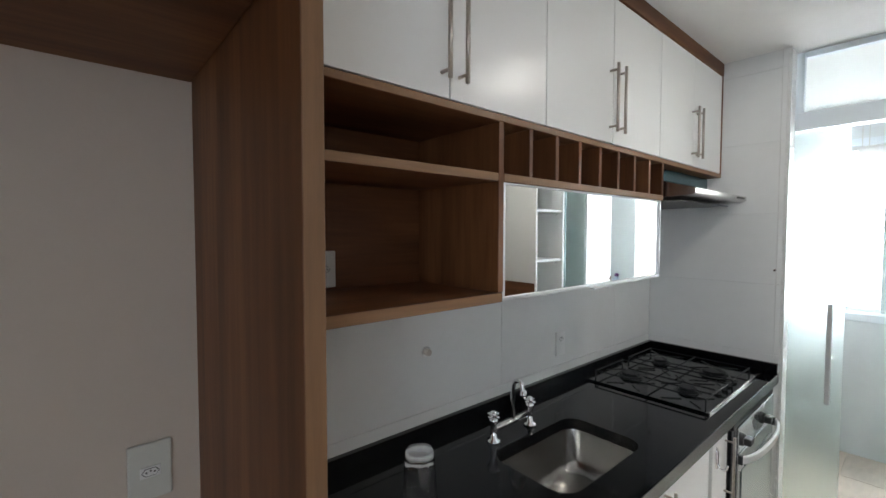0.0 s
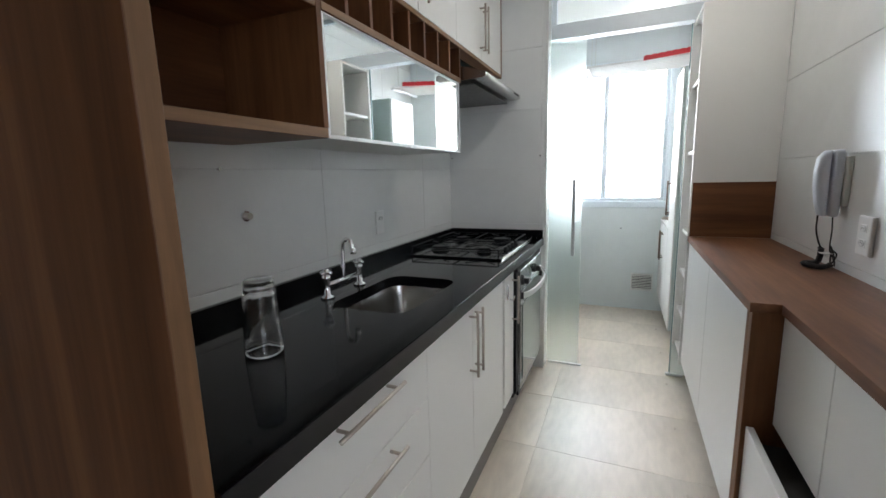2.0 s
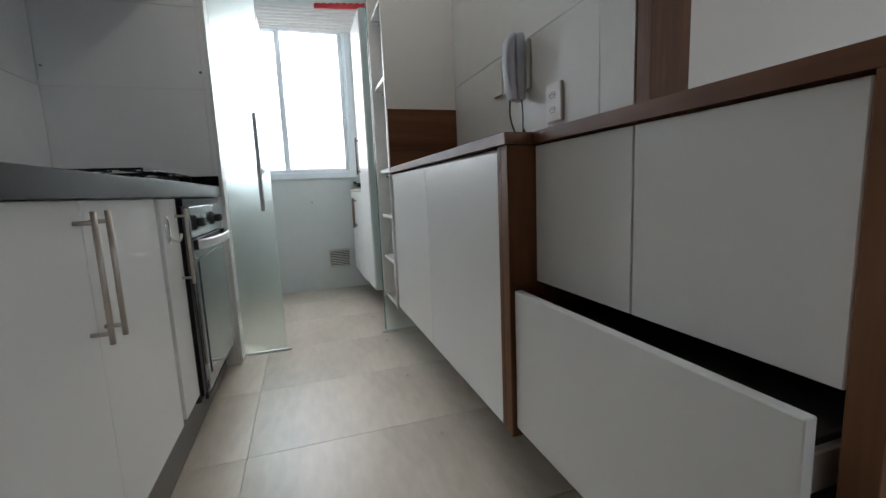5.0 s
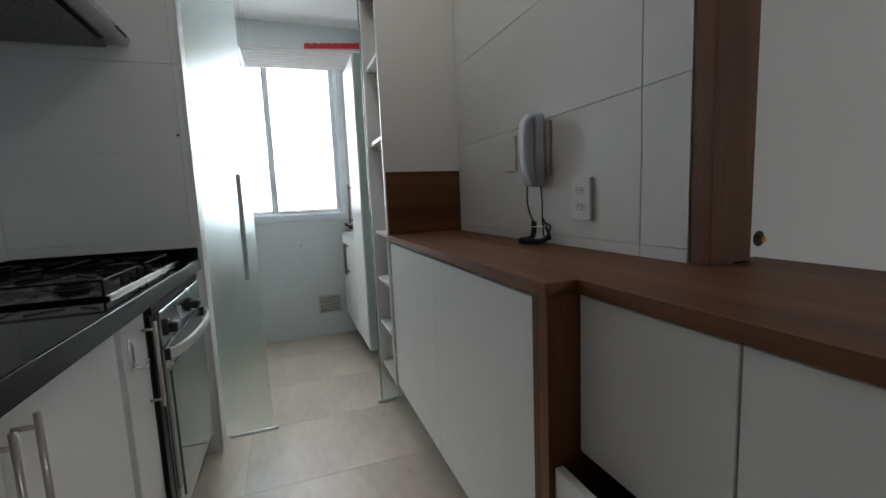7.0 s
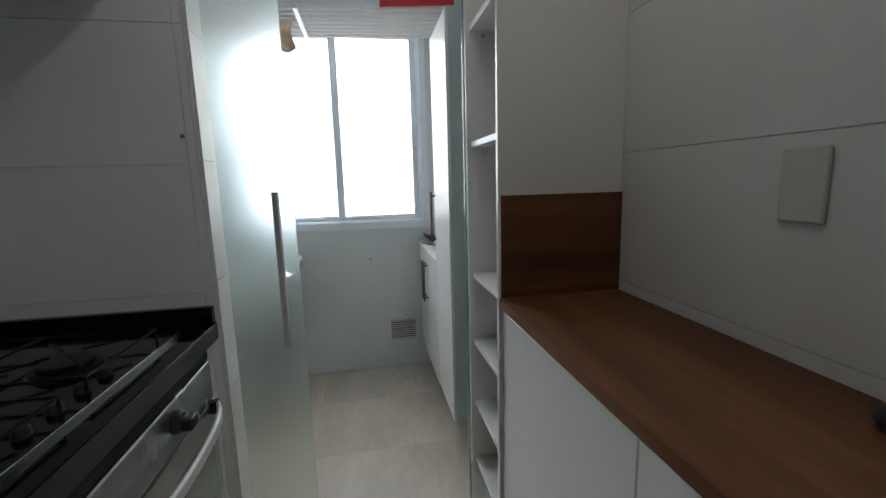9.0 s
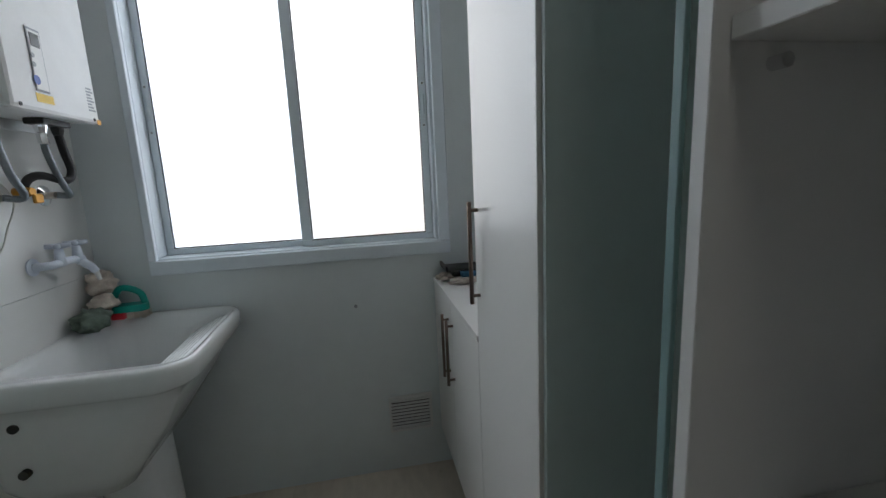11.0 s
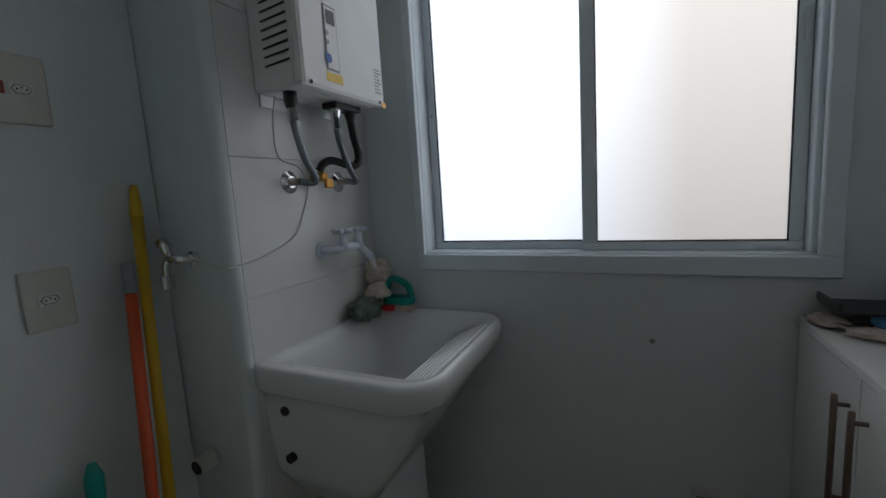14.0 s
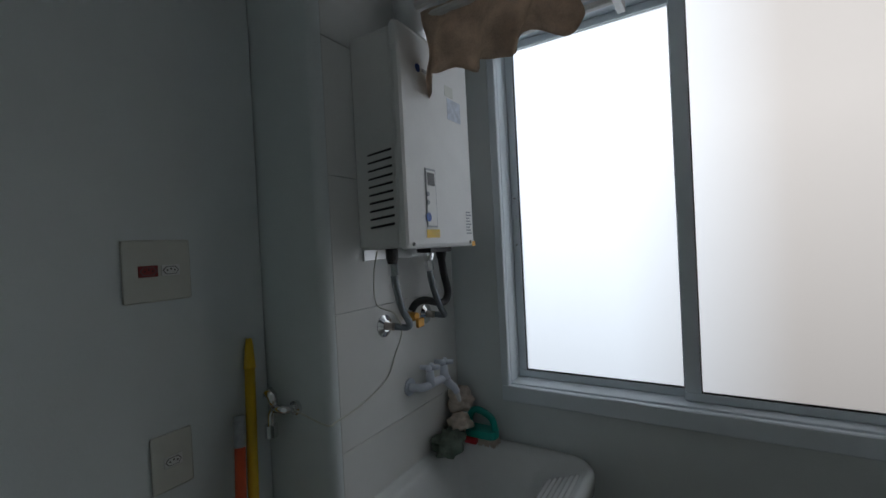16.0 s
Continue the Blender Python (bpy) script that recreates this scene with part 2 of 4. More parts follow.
def rounded(x0, y0, x1, y1, r, n=5):
    """Points round a rectangle with rounded corners."""
    out = []
    for cx, cy, a0 in ((x1 - r, y1 - r, 0), (x0 + r, y1 - r, 90), (x0 + r, y0 + r, 180), (x1 - r, y0 + r, 270)):
        out += [(cx + r * math.cos(radians(a0 + 90 * k / n)), cy + r * math.sin(radians(a0 + 90 * k / n))) for k in range(n + 1)]
    return out


def loft(loops, bm=None, bottom=True, top=False):
    bm = bm or bmesh.new()
    rings = [[bm.verts.new(p) for p in lp] for lp in loops]
    n = len(rings[0])
    for a, b in zip(rings, rings[1:]):
        for k in range(n):
            bm.faces.new((a[k], a[(k + 1) % n], b[(k + 1) % n], b[k]))
    if bottom:
        bm.faces.new(rings[-1])
    if top:
        bm.faces.new(rings[0][::-1])
    return bm


def bar_handle(parent, a, b, out, r=0.006, foot=0.028, material=None, stick=0.02, name="handle"):
    """A bar handle from a to b on two feet; out: the way away from the door."""
    a, b, o = Vector(a), Vector(b), Vector(out).normalized()
    d = (b - a).normalized()
    bm = tube([a, b], r)
    for q in (a + d * stick, b - d * stick):
        tube([q, q - o * foot], r * 0.8, 8, bm)
    return part(name, bm, material or NICKEL, parent, "satin nickel bar handle", True)


# ---- structure ----
floor = part("floor", box(-0.2, -3.0, -0.1, 4.6, 3.7, -0.006, 0), FGROUT)
tagged(floor, "pale beige porcelain tiled floor with thin grout lines", "floor", kind="structure")
ceiling = part("ceiling", box(-0.2, -3.0, 2.44, 4.6, 3.7, 2.54, 0), CEIL)
tagged(ceiling, "flat white painted ceiling over kitchen and laundry", "ceiling", kind="structure")


def wall(name, x0, y0, x1, y1, material, label, z0=-0.006, z1=2.44):
    return tagged(part(name, box(x0, y0, z0, x1, y1, z1, 0), material), label, "wall", kind="structure")


wall_sink = wall("wall_sink", -0.20, -0.41, -0.005, 1.951, GROUT, "kitchen wall with large white glazed tiles")
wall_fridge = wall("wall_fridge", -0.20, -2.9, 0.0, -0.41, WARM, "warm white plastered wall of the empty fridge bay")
wall_end = wall("wall_end", -0.20, 1.955, 0.622, 2.05, GROUT, "white tiled end wall beside the hob")
wall_right = wall("wall_right", 1.748, 0.566, 1.853, 3.48, GROUT, "white tiled wall behind the wooden counter")
wall_living = wall("wall_living", 1.855, 0.567, 4.6, 0.70, LIVING, "warm white plastered living room wall")
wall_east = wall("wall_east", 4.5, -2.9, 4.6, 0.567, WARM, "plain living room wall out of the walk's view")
wall_alcove = wall("wall_alcove", -0.20, 2.05, -0.067, 2.88, PAINT, "white wall of the laundry alcove in shade")
_c = [(-0.20, 3.48), (-0.20, 2.884)] + [(0.141 + 0.025 * math.sin(radians(a)), 2.909 - 0.025 * math.cos(radians(a))) for a in range(0, 91, 10)] + [(0.166, 2.912), (0.161, 2.912), (0.161, 3.48)]
wall_heater = part("wall_heater", loft([[(x, y, -0.006) for x, y in _c], [(x, y, 2.44) for x, y in _c]], None, True, True), PAINT)
tagged(wall_heater, "white tiled laundry wall carrying the water heater", "wall", kind="structure")
# window wall: four pieces round the opening
wall_window = part("wall_window", box(-0.2, 3.48, -0.006, 0.345, 3.62, 2.44, 0), PAINT)
tagged(wall_window, "white painted laundry wall with the window", "wall", kind="structure")
for x0, z0, x1, z1 in ((0.345, -0.006, 1.43, 0.975), (0.345, 2.19, 1.43, 2.44), (1.43, -0.006, 1.853, 2.44)):
    part("wall_piece", box(x0, 3.48, z0, x1, 3.62, z1, 0), PAINT, wall_window)
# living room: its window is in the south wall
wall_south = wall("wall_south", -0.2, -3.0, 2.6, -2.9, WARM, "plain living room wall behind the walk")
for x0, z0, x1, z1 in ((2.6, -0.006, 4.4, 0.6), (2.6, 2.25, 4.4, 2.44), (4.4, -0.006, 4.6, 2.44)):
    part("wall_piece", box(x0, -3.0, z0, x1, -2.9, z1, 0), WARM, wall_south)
tagged(part("backdrop", box(2.4, -3.27, 0.4, 4.6, -3.25, 2.4, 0), OUT_R), "bright overcast daylight outside", "sky", kind="structure")
tagged(part("backdrop", box(0.1, 3.85, 0.7, 1.7, 3.87, 2.5, 0), OUT_L), "bright overcast daylight outside", "sky", kind="structure")
win_s = tagged(part("window_2", box(2.6, -2.97, 0.6, 2.65, -2.92, 2.25, 0), FRAME), "white framed living room window", "window", kind="structure")
for x in (3.48, 4.35):
    part("window_frame", box(x, -2.97, 0.6, x + 0.05, -2.92, 2.25, 0), FRAME, win_s)

# ---- laundry window ----
window_1 = thing("window_1", (0.88, 3.5, 0.953), "white aluminium sliding window with two frosted panes", "window", kind="structure")
for a in ((0.345, 3.462, 0.948, 1.458, 3.482, 1.0), (0.345, 3.462, 2.165, 1.458, 3.482, 2.21), (0.345, 3.462, 1.0, 0.372, 3.482, 2.165), (1.412, 3.462, 1.0, 1.458, 3.482, 2.165)):
    part("window_trim", box(*a, 0.003), FRAME, window_1)
for a in ((0.346, 3.484, 0.976, 1.429, 3.60, 1.005), (0.346, 3.484, 2.15, 1.429, 3.60, 2.189), (0.346, 3.484, 1.006, 0.372, 3.60, 2.149), (1.400, 3.484, 1.006, 1.429, 3.60, 2.149)):
    part("window_frame", box(*a, 0.002), FRAME, window_1)
for x0, x1, y in ((0.373, 0.913, 3.555), (0.873, 1.399, 3.525)):
    sash = part("sash", box(x0, y, 1.006, x1, y + 0.024, 1.029, 0.002), FRAME, window_1)
    xl, xr = (x0 + 0.026, x1 - 0.04) if x0 < 0.5 else (x0 + 0.04, x1 - 0.03)
    part("sash_rail", box(x0, y, 2.125, x1, y + 0.024, 2.148, 0.002), FRAME, sash)
    part("sash_stile", box(x0, y, 1.03, xl, y + 0.024, 2.124, 0.002), FRAME, sash)
    part("sash_stile", box(xr, y, 1.03, x1, y + 0.024, 2.124, 0.002), FRAME, sash)
    gasket = box(xl, y + 0.002, 1.0295, xr, y + 0.006, 1.034, 0)
    box(xl, y + 0.002, 1.034, xl + 0.003, y + 0.006, 2.124, 0, gasket)
    box(xr - 0.003, y + 0.002, 1.034, xr, y + 0.006, 2.124, 0, gasket)
    part("gasket", gasket, RUBBER, sash, "thin black rubber gasket")
    pane = part("pane", box(xl, y + 0.009, 1.029, xr, y + 0.014, 2.125, 0), WINGLASS, sash, "frosted glass pane")
    pane.visible_shadow = False
    xh = 0.386 if x0 < 0.5 else 1.384
    part("latch", box(xh - 0.004, y - 0.006, 1.50, xh + 0.004, y - 0.0005, 1.58, 0.002), FRAME, sash)
    for zz in (1.46, 1.62):
        part("screw", tube([(xh, y - 0.003, zz), (xh, y - 0.0003, zz)], 0.004, 8), STEEL, sash)

# ---- sliding glass door between kitchen and laundry ----
door_1 = thing("door_1", (0.4, 2.066, 0.0), "frosted green-tinted glass sliding door standing open", "glass door", kind="structure")
leaf = part("door_leaf", box(-0.05, 2.062, 0.012, 0.838, 2.070, 2.058, 0.001), FROST, door_1)
leaf.visible_shadow = False
part("door_handle", box(0.780, 2.030, 0.748, 0.800, 2.046, 1.228, 0.004), ALU, leaf, "square brushed aluminium pull bar")
for zz in (0.80, 1.17):
    part("handle_post", tube([(0.79, 2.046, zz), (0.79, 2.062, zz)], 0.007), ALU, leaf)
part("knob", tube([(0.79, 2.071, 0.95), (0.79, 2.085, 0.95), (0.79, 2.1, 0.95)], [0.012, 0.012, 0.022], 16), CHROME, leaf, "round chrome knob", True)
fixed = part("fixed_leaf", box(1.387, 2.112, 0.012, 1.745, 2.120, 2.058, 0.001), FROST, door_1)
part("glass_edge", box(1.381, 2.110, 0.02, 1.387, 2.122, 2.058, 0.001), GLASSEDGE, fixed, "green cut glass edge")
part("floor_guide", box(1.365, 2.105, 0.0, 1.46, 2.132, 0.014, 0.002), ALU, door_1)
part("header_rail", box(0.624, 2.052, 2.06, 1.747, 2.135, 2.144, 0.003), FRAME, door_1, "white aluminium track beam")
part("transom_frame", box(0.624, 2.075, 2.145, 0.662, 2.115, 2.439, 0.003), FRAME, door_1)
part("transom_frame", box(0.663, 2.075, 2.41, 1.747, 2.115, 2.439, 0.003), FRAME, door_1)
tp = part("transom_pane", box(0.663, 2.092, 2.145, 1.747, 2.098, 2.41, 0), TRANSOM, door_1, "clear fixed transom pane")
tp.visible_shadow = False
part("floor_stop", box(0.644, 2.058, 0.0, 0.86, 2.075, 0.010, 0.001), ALU, door_1)
jamb = tagged(part("trim", box(0.6225, 1.951, 0.0, 0.629, 2.051, 2.439, 0.0), GROUT), "white tiled return of the end wall", "trim", kind="structure")

# ---- fridge bay: tall wooden side panel, bridge cabinet ----
fp = thing("fridge_surround", (0.3, -0.41, 0), "tall red-brown wood laminate panel beside the empty fridge bay", "cabinet")
part("side_panel", box(0.001, -0.425, 0.0, 0.608, -0.397, 2.439, 0.001), WOOD_Z, fp)
part("edge_band", box(0.6082, -0.425, 0.0, 0.6105, -0.397, 2.439, 0.0008), mat("pale_edge_band", (0.20, 0.105, 0.05), 0.45, grain=8, amount=0.15, stretch=(8, 8, 0.5)), fp, "paler wood edge band")
part("bridge_bottom", box(0.001, -1.25, 1.895, 0.59, -0.4255, 1.92, 0.001), WOOD_Y, fp)
part("bridge_front", box(0.565, -1.25, 1.9205, 0.59, -0.4255, 2.439, 0.001), WOOD_Y, fp)
part("far_panel", box(0.001, -1.28, 0.0, 0.608, -1.2505, 2.439, 0.001), WOOD_Z, fp)

# ---- upper cabinets on the sink wall ----
def upper_doors(y0, ym, y1):
    c = thing("wall_cabinet", (0.17, (y0 + y1) / 2, 1.865), "white two-door wall cabinet in a brown wood frame", "cabinet", "upper kitchen cabinets")
    part("body", box(0.001, y0 + 0.002, 1.869, 0.330, y1 - 0.002, 2.374, 0.001), WHITE_IN, c)
    for a, b, h in ((y0, ym, ym - 0.027), (ym, y1, ym + 0.027)):
        d = part("door", box(0.334, a + 0.0015, 1.871, 0.352, b - 0.0015, 2.372, 0.0015), WHITE, c)
        bar_handle(d, (0.384, h, 1.905), (0.384, h, 2.135), (1, 0, 0), 0.0055, 0.03)
    return c


upper_doors(-0.395, 0.037, 0.411)
upper_doors(0.411, 0.800, 1.190)
upper_doors(1.190, 1.556, 1.936)
fascia = tagged(part("cabinet_fascia", box(0.320, -0.396, 2.376, 0.356, 1.949, 2.4385, 0.001), WOOD_Y), "brown wood strip closing the cabinets to the ceiling", "trim", kind="structure")
tagged(part("cabinet_filler", box(0.002, 1.938, 1.866, 0.354, 1.949, 2.375, 0.001), WOOD_Z), "narrow brown filler strip beside the end wall", "trim", kind="structure")

ns = thing("open_shelf_unit", (0.17, 0.4, 1.377), "brown wood open shelf unit with eight bottle slots", "shelf")
part("top_board", box(0.002, -0.396, 1.848, 0.356, 1.936, 1.8665, 0.001), WOOD_Y, ns)
part("bottom_board", box(0.002, -0.396, 1.377, 0.356, 0.219, 1.403, 0.001), WOOD_Y, ns)
part("middle_shelf", box(0.020, -0.396, 1.694, 0.354, 0.2035, 1.716, 0.001), WOOD_Y, ns)
part("back_panel", box(0.002, -0.396, 1.4035, 0.016, 1.222, 1.8475, 0.0), WOOD_Y, ns)
part("divider", box(0.017, 0.204, 1.4035, 0.356, 0.224, 1.8475, 0.001), WOOD_Z, ns)
part("slot_floor", box(0.017, 0.2245, 1.694, 0.356, 1.222, 1.716, 0.001), WOOD_Y, ns)
for k in range(1, 9):
    y = 0.214 + 0.1255 * k
    part("divider", box(0.017, y - 0.008, 1.7165, 0.355, y + 0.008, 1.8475, 0.001), WOOD_Z, ns)

BAND = mat("shelf_edge_band", (0.235, 0.125, 0.058), 0.45, grain=8, amount=0.15, stretch=(8, 0.5, 8))
for a in ((-0.396, 1.378, 0.219, 1.402), (-0.396, 1.849, 1.936, 1.8655)):
    part("edge_band", box(0.3562, a[0], a[1], 0.3575, a[2], a[3], 0.0004), BAND, ns, "paler wood edge band")
part("edge_band", box(0.3542, -0.396, 1.695, 0.3555, 0.2035, 1.715, 0.0004), BAND, ns, "paler wood edge band")
part("edge_band", box(0.3562, 0.2245, 1.695, 0.3575, 1.222, 1.715, 0.0004), BAND, ns, "paler wood edge band")

mc = thing("mirror_cabinet", (0.17, 0.72, 1.378), "low wall cabinet with a mirrored flap door in a pale frame", "cabinet")
part("body", box(0.017, 0.2255, 1.380, 0.330, 1.208, 1.693, 0.001), WHITE_IN, mc)
md = part("door", box(0.334, 0.236, 1.388, 0.346, 1.200, 1.689, 0), MIRROR, mc, "mirror glass door")
for a in ((0.332, 0.226, 1.377, 0.353, 1.211, 1.388), (0.332, 0.226, 1.689, 0.353, 1.211, 1.6935), (0.332, 0.226, 1.3885, 0.353, 0.2355, 1.6885), (0.332, 1.2005, 1.3885, 0.353, 1.211, 1.6885)):
    part("door_frame", box(*a, 0.001), ALU, md, "pale aluminium door frame")
part("handle", box(0.353, 0.66, 1.372, 0.372, 0.78, 1.378, 0.001), ALU, md, "small aluminium finger pull")

# ---- ceiling lamp ----
lamp = thing("ceiling_lamp", (1.2, 1.25, 2.415), "square white ceiling light panel, switched on", "lamp")
part("housing", box(1.07, 1.13, 2.418, 1.33, 1.37, 2.4395, 0.004), PLASTIC, lamp)
part("diffuser", box(1.082, 1.142, 2.414, 1.318, 1.358, 2.4178, 0), glow("lamp_diffuser", (1.0, 0.96, 0.90), (1.0, 0.96, 0.90), LAMP_GLOW, 0.0), lamp, "glowing warm white diffuser")

# ---- extractor hood ----
hood = thing("extractor_hood", (0.23, 1.59, 1.7), "slim stainless steel extractor hood under the cabinet", "hood")
y0, y1 = 1.245, 1.945
bm = bmesh.new()
prof = [(0.02, 1.70), (0.455, 1.715), (0.470, 1.722), (0.470, 1.742), (0.30, 1.79), (0.02, 1.79)]
loft([[(x, y0, z) for x, z in prof], [(x, y1, z) for x, z in prof]], bm, True, True)
part("canopy", bm, STEEL, hood)
part("housing", box(0.03, y0 + 0.02, 1.7905, 0.30, y1 - 0.02, 1.847, 0.006), mat("dark_teal_steel", (0.02, 0.09, 0.11), 0.25, 0.5, grain=6, amount=0.2), hood, "dark blue-green hood housing")
part("filter", box(0.05, y0 + 0.03, 1.694, 0.40, y1 - 0.03, 1.7005, 0.001), mat("grease_filter", (0.18, 0.18, 0.18), 0.5, 0.8, grain=90, amount=0.5), hood)
for k in range(5):
    part("button", box(0.4705, 1.80 + 0.022 * k, 1.728, 0.4735, 1.812 + 0.022 * k, 1.736, 0.001), BLACKPL, hood)

# ---- granite worktop with sink cut-out ----
wt = thing("worktop", (0.3, 0.78, 0.835), "polished black granite worktop with low upstand", "worktop")
inner = [(x, y) for x, y in rounded(0.225, 0.315, 0.505, 0.755, 0.06)]
bm = bmesh.new()
outer_v = [bm.verts.new((x, y, 0.875)) for x, y in ((0.001, -0.396), (0.62, -0.396), (0.62, 1.949), (0.001, 1.949))]
inner_v = [bm.verts.new((x, y, 0.875)) for x, y in inner]
for loop in (outer_v, inner_v):
    for a, b in zip(loop, loop[1:] + loop[:1]):
        bm.edges.new((a, b))
bmesh.ops.triangle_fill(bm, edges=bm.edges[:], use_beauty=True)
ext = bmesh.ops.extrude_face_region(bm, geom=bm.faces[:])
bmesh.ops.translate(bm, vec=(0, 0, -0.04), verts=[v for v in ext["geom"] if isinstance(v, bmesh.types.BMVert)])
part("slab", bm, GRANITE, wt)
part("front_edge", box(0.6202, -0.396, 0.827, 0.6235, 1.949, 0.8735, 0.001), mat("edge_granite", (0.016, 0.016, 0.018), 0.22, grain=120, amount=0.3), wt)
part("upstand", box(0.0005, -0.396, 0.8755, 0.02, 1.949, 0.922, 0.001), GRANITE, wt)
part("upstand", box(0.0205, 1.929, 0.8755, 0.62, 1.949, 0.922, 0.001), GRANITE, wt)

sink = thing("kitchen_sink", (0.365, 0.535, 0.70), "undermounted stainless steel sink bowl", "sink")
loops = []
for z, g in ((0.834, -0.006), (0.80, 0.0), (0.73, 0.008), (0.70, 0.02), (0.69, 0.045)):
    loops.append([(x, y, z) for x, y in rounded(0.225 + g, 0.315 + g, 0.505 - g, 0.755 - g, 0.06)])
bowl = part("bowl", loft(loops), STEEL, sink, smooth=True)
part("drain", lathe(0.365, 0.56, [(0.045, 0.6905), (0.044, 0.694), (0.03, 0.6945), (0.028, 0.692)]), CHROME, sink, "round chrome drain", True)

tapk = thing("kitchen_tap", (0.175, 0.5, 0.875), "chrome two-handle bridge tap on the worktop", "tap")
for y in (0.390, 0.580):
    part("base", lathe(0.175, y, [(0.024, 0.875), (0.022, 0.883), (0.011, 0.888), (0.010, 0.935), (0.014, 0.94), (0.014, 0.95), (0.007, 0.958)]), CHROME, tapk, smooth=True)
    bm = tube([(0.152, y, 0.962), (0.198, y, 0.962)], 0.0045)
    tube([(0.175, y - 0.023, 0.962), (0.175, y + 0.023, 0.962)], 0.0045, 10, bm)
    tube([(0.175, y, 0.955), (0.175, y, 0.975)], 0.01, 10, bm)
    part("cross_handle", bm, CHROME, tapk, smooth=True)
part("bridge", tube([(0.175, 0.390, 0.918), (0.175, 0.580, 0.918)], 0.009, 14), CHROME, tapk, smooth=True)
part("spout", tube(curve_pts([(0.175, 0.485, 0.92), (0.175, 0.485, 0.99), (0.178, 0.485, 1.04), (0.190, 0.485, 1.06), (0.210, 0.485, 1.058), (0.220, 0.485, 1.03)]), 0.0075, 12), CHROME, tapk, smooth=True)
part("nozzle", lathe(0.221, 0.485, [(0.010, 1.012), (0.011, 1.02), (0.010, 1.034)], 14), CHROME, tapk, "aerator tip", True)

# ---- gas hob ----
hob = thing("gas_hob", (0.31, 1.5, 0.875), "black glass gas hob with four burners and wire grates", "hob")
part("glass_top", box(0.055, 1.15, 0.8755, 0.565, 1.86, 0.884, 0.002), mat("hob_glass", (0.006, 0.007, 0.008), 0.10, grain=40, amount=0.3, spec=0.3), hob)
for bx_, by_, r in ((0.185, 1.33, 0.042), (0.43, 1.33, 0.034), (0.185, 1.66, 0.034), (0.43, 1.66, 0.05)):
    part("burner", lathe(bx_, by_, [(r * 1.25, 0.8842), (r * 1.2, 0.892), (r, 0.893), (r, 0.902), (r * 0.9, 0.905)]), BLACK, hob, smooth=False)
    part("burner_ring", lathe(bx_, by_, [(r * 1.35, 0.8841), (r * 1.33, 0.8865)]), BLACKPL, hob)
for y in (1.33, 1.66):
    bm = bmesh.new()
    for x in (0.08, 0.305, 0.54):
        tube([(x, y - 0.13, 0.915), (x, y + 0.13, 0.915)], 0.0032, 6, bm)
    for yy in (y - 0.13, y + 0.13):
        tube([(0.08, yy, 0.915), (0.54, yy, 0.915)], 0.0032, 6, bm)
    for bx_ in (0.185, 0.43):
        for a in range(4):
            c, s = math.cos(a * math.pi / 2 + 0.78), math.sin(a * math.pi / 2 + 0.78)
            tube([(bx_ + 0.025 * c, y + 0.025 * s, 0.918), (bx_ + 0.11 * c, y + 0.11 * s, 0.915)], 0.0032, 6, bm)
    for x in (0.08, 0.54):
        for yy in (y - 0.13, y + 0.13):
            tube([(x, yy, 0.884), (x, yy, 0.917)], 0.0032, 6, bm)
    part("grate", bm, BLACK, hob, "black wire pan support")
part("front_trim", box(0.5652, 1.16, 0.8755, 0.5668, 1.85, 0.8848, 0.0004), STEEL, hob, "thin steel front trim")
for k in range(4):
    part("knob", lathe(0.525, 1.40 + 0.07 * k, [(0.013, 0.8842), (0.012, 0.896), (0.010, 0.90)], 14), BLACKPL, hob)

# ---- base cabinets ----
dr = thing("drawer_unit", (0.3, -0.067, 0.17), "white three-drawer base unit with bar handles", "cabinet", "kitchen base units")
part("body", box(0.02, -0.394, 0.172, 0.58, 0.26, 0.833, 0.001), WHITE_IN, dr)
for z0, z1, zh in ((0.664, 0.826, 0.802), (0.492, 0.661, 0.636), (0.172, 0.489, 0.464)):
    d = part("drawer_front", box(0.583, -0.394, z0, 0.601, 0.2605, z1, 0.0015), WHITE, dr)
    bar_handle(d, (0.632, -0.165, zh), (0.632, 0.080, zh), (1, 0, 0), 0.005, 0.031, stick=0.03)
sc = thing("sink_cabinet", (0.3, 0.66, 0.17), "white two-door base unit under the sink", "cabinet", "kitchen base units")
part("side", box(0.02, 0.262, 0.172, 0.58, 0.278, 0.833, 0.001), WHITE_IN, sc)
part("side", box(0.02, 1.035, 0.172, 0.58, 1.05, 0.833, 0.001), WHITE_IN, sc)
part("base_board", box(0.02, 0.279, 0.172, 0.58, 1.034, 0.188, 0.001), WHITE_IN, sc)
for a, b, h in ((0.263, 0.639, 0.611), (0.641, 1.05, 0.669)):
    d = part("door", box(0.583, a, 0.172, 0.601, b, 0.826, 0.0015), WHITE, sc)
    bar_handle(d, (0.632, h, 0.565), (0.632, h, 0.805), (1, 0, 0), 0.005, 0.031)
nc = thing("narrow_cabinet", (0.3, 1.19, 0.17), "narrow white base unit with a chrome hook on its door", "cabinet", "kitchen base units")
part("filler", box(0.02, 1.052, 0.172, 0.572, 1.085, 0.826, 0.001), WHITE_IN, nc)
part("body", box(0.02, 1.087, 0.172, 0.58, 1.252, 0.833, 0.001), WHITE_IN, nc)
d = part("door", box(0.583, 1.088, 0.172, 0.601, 1.252, 0.824, 0.0015), WHITE, nc)
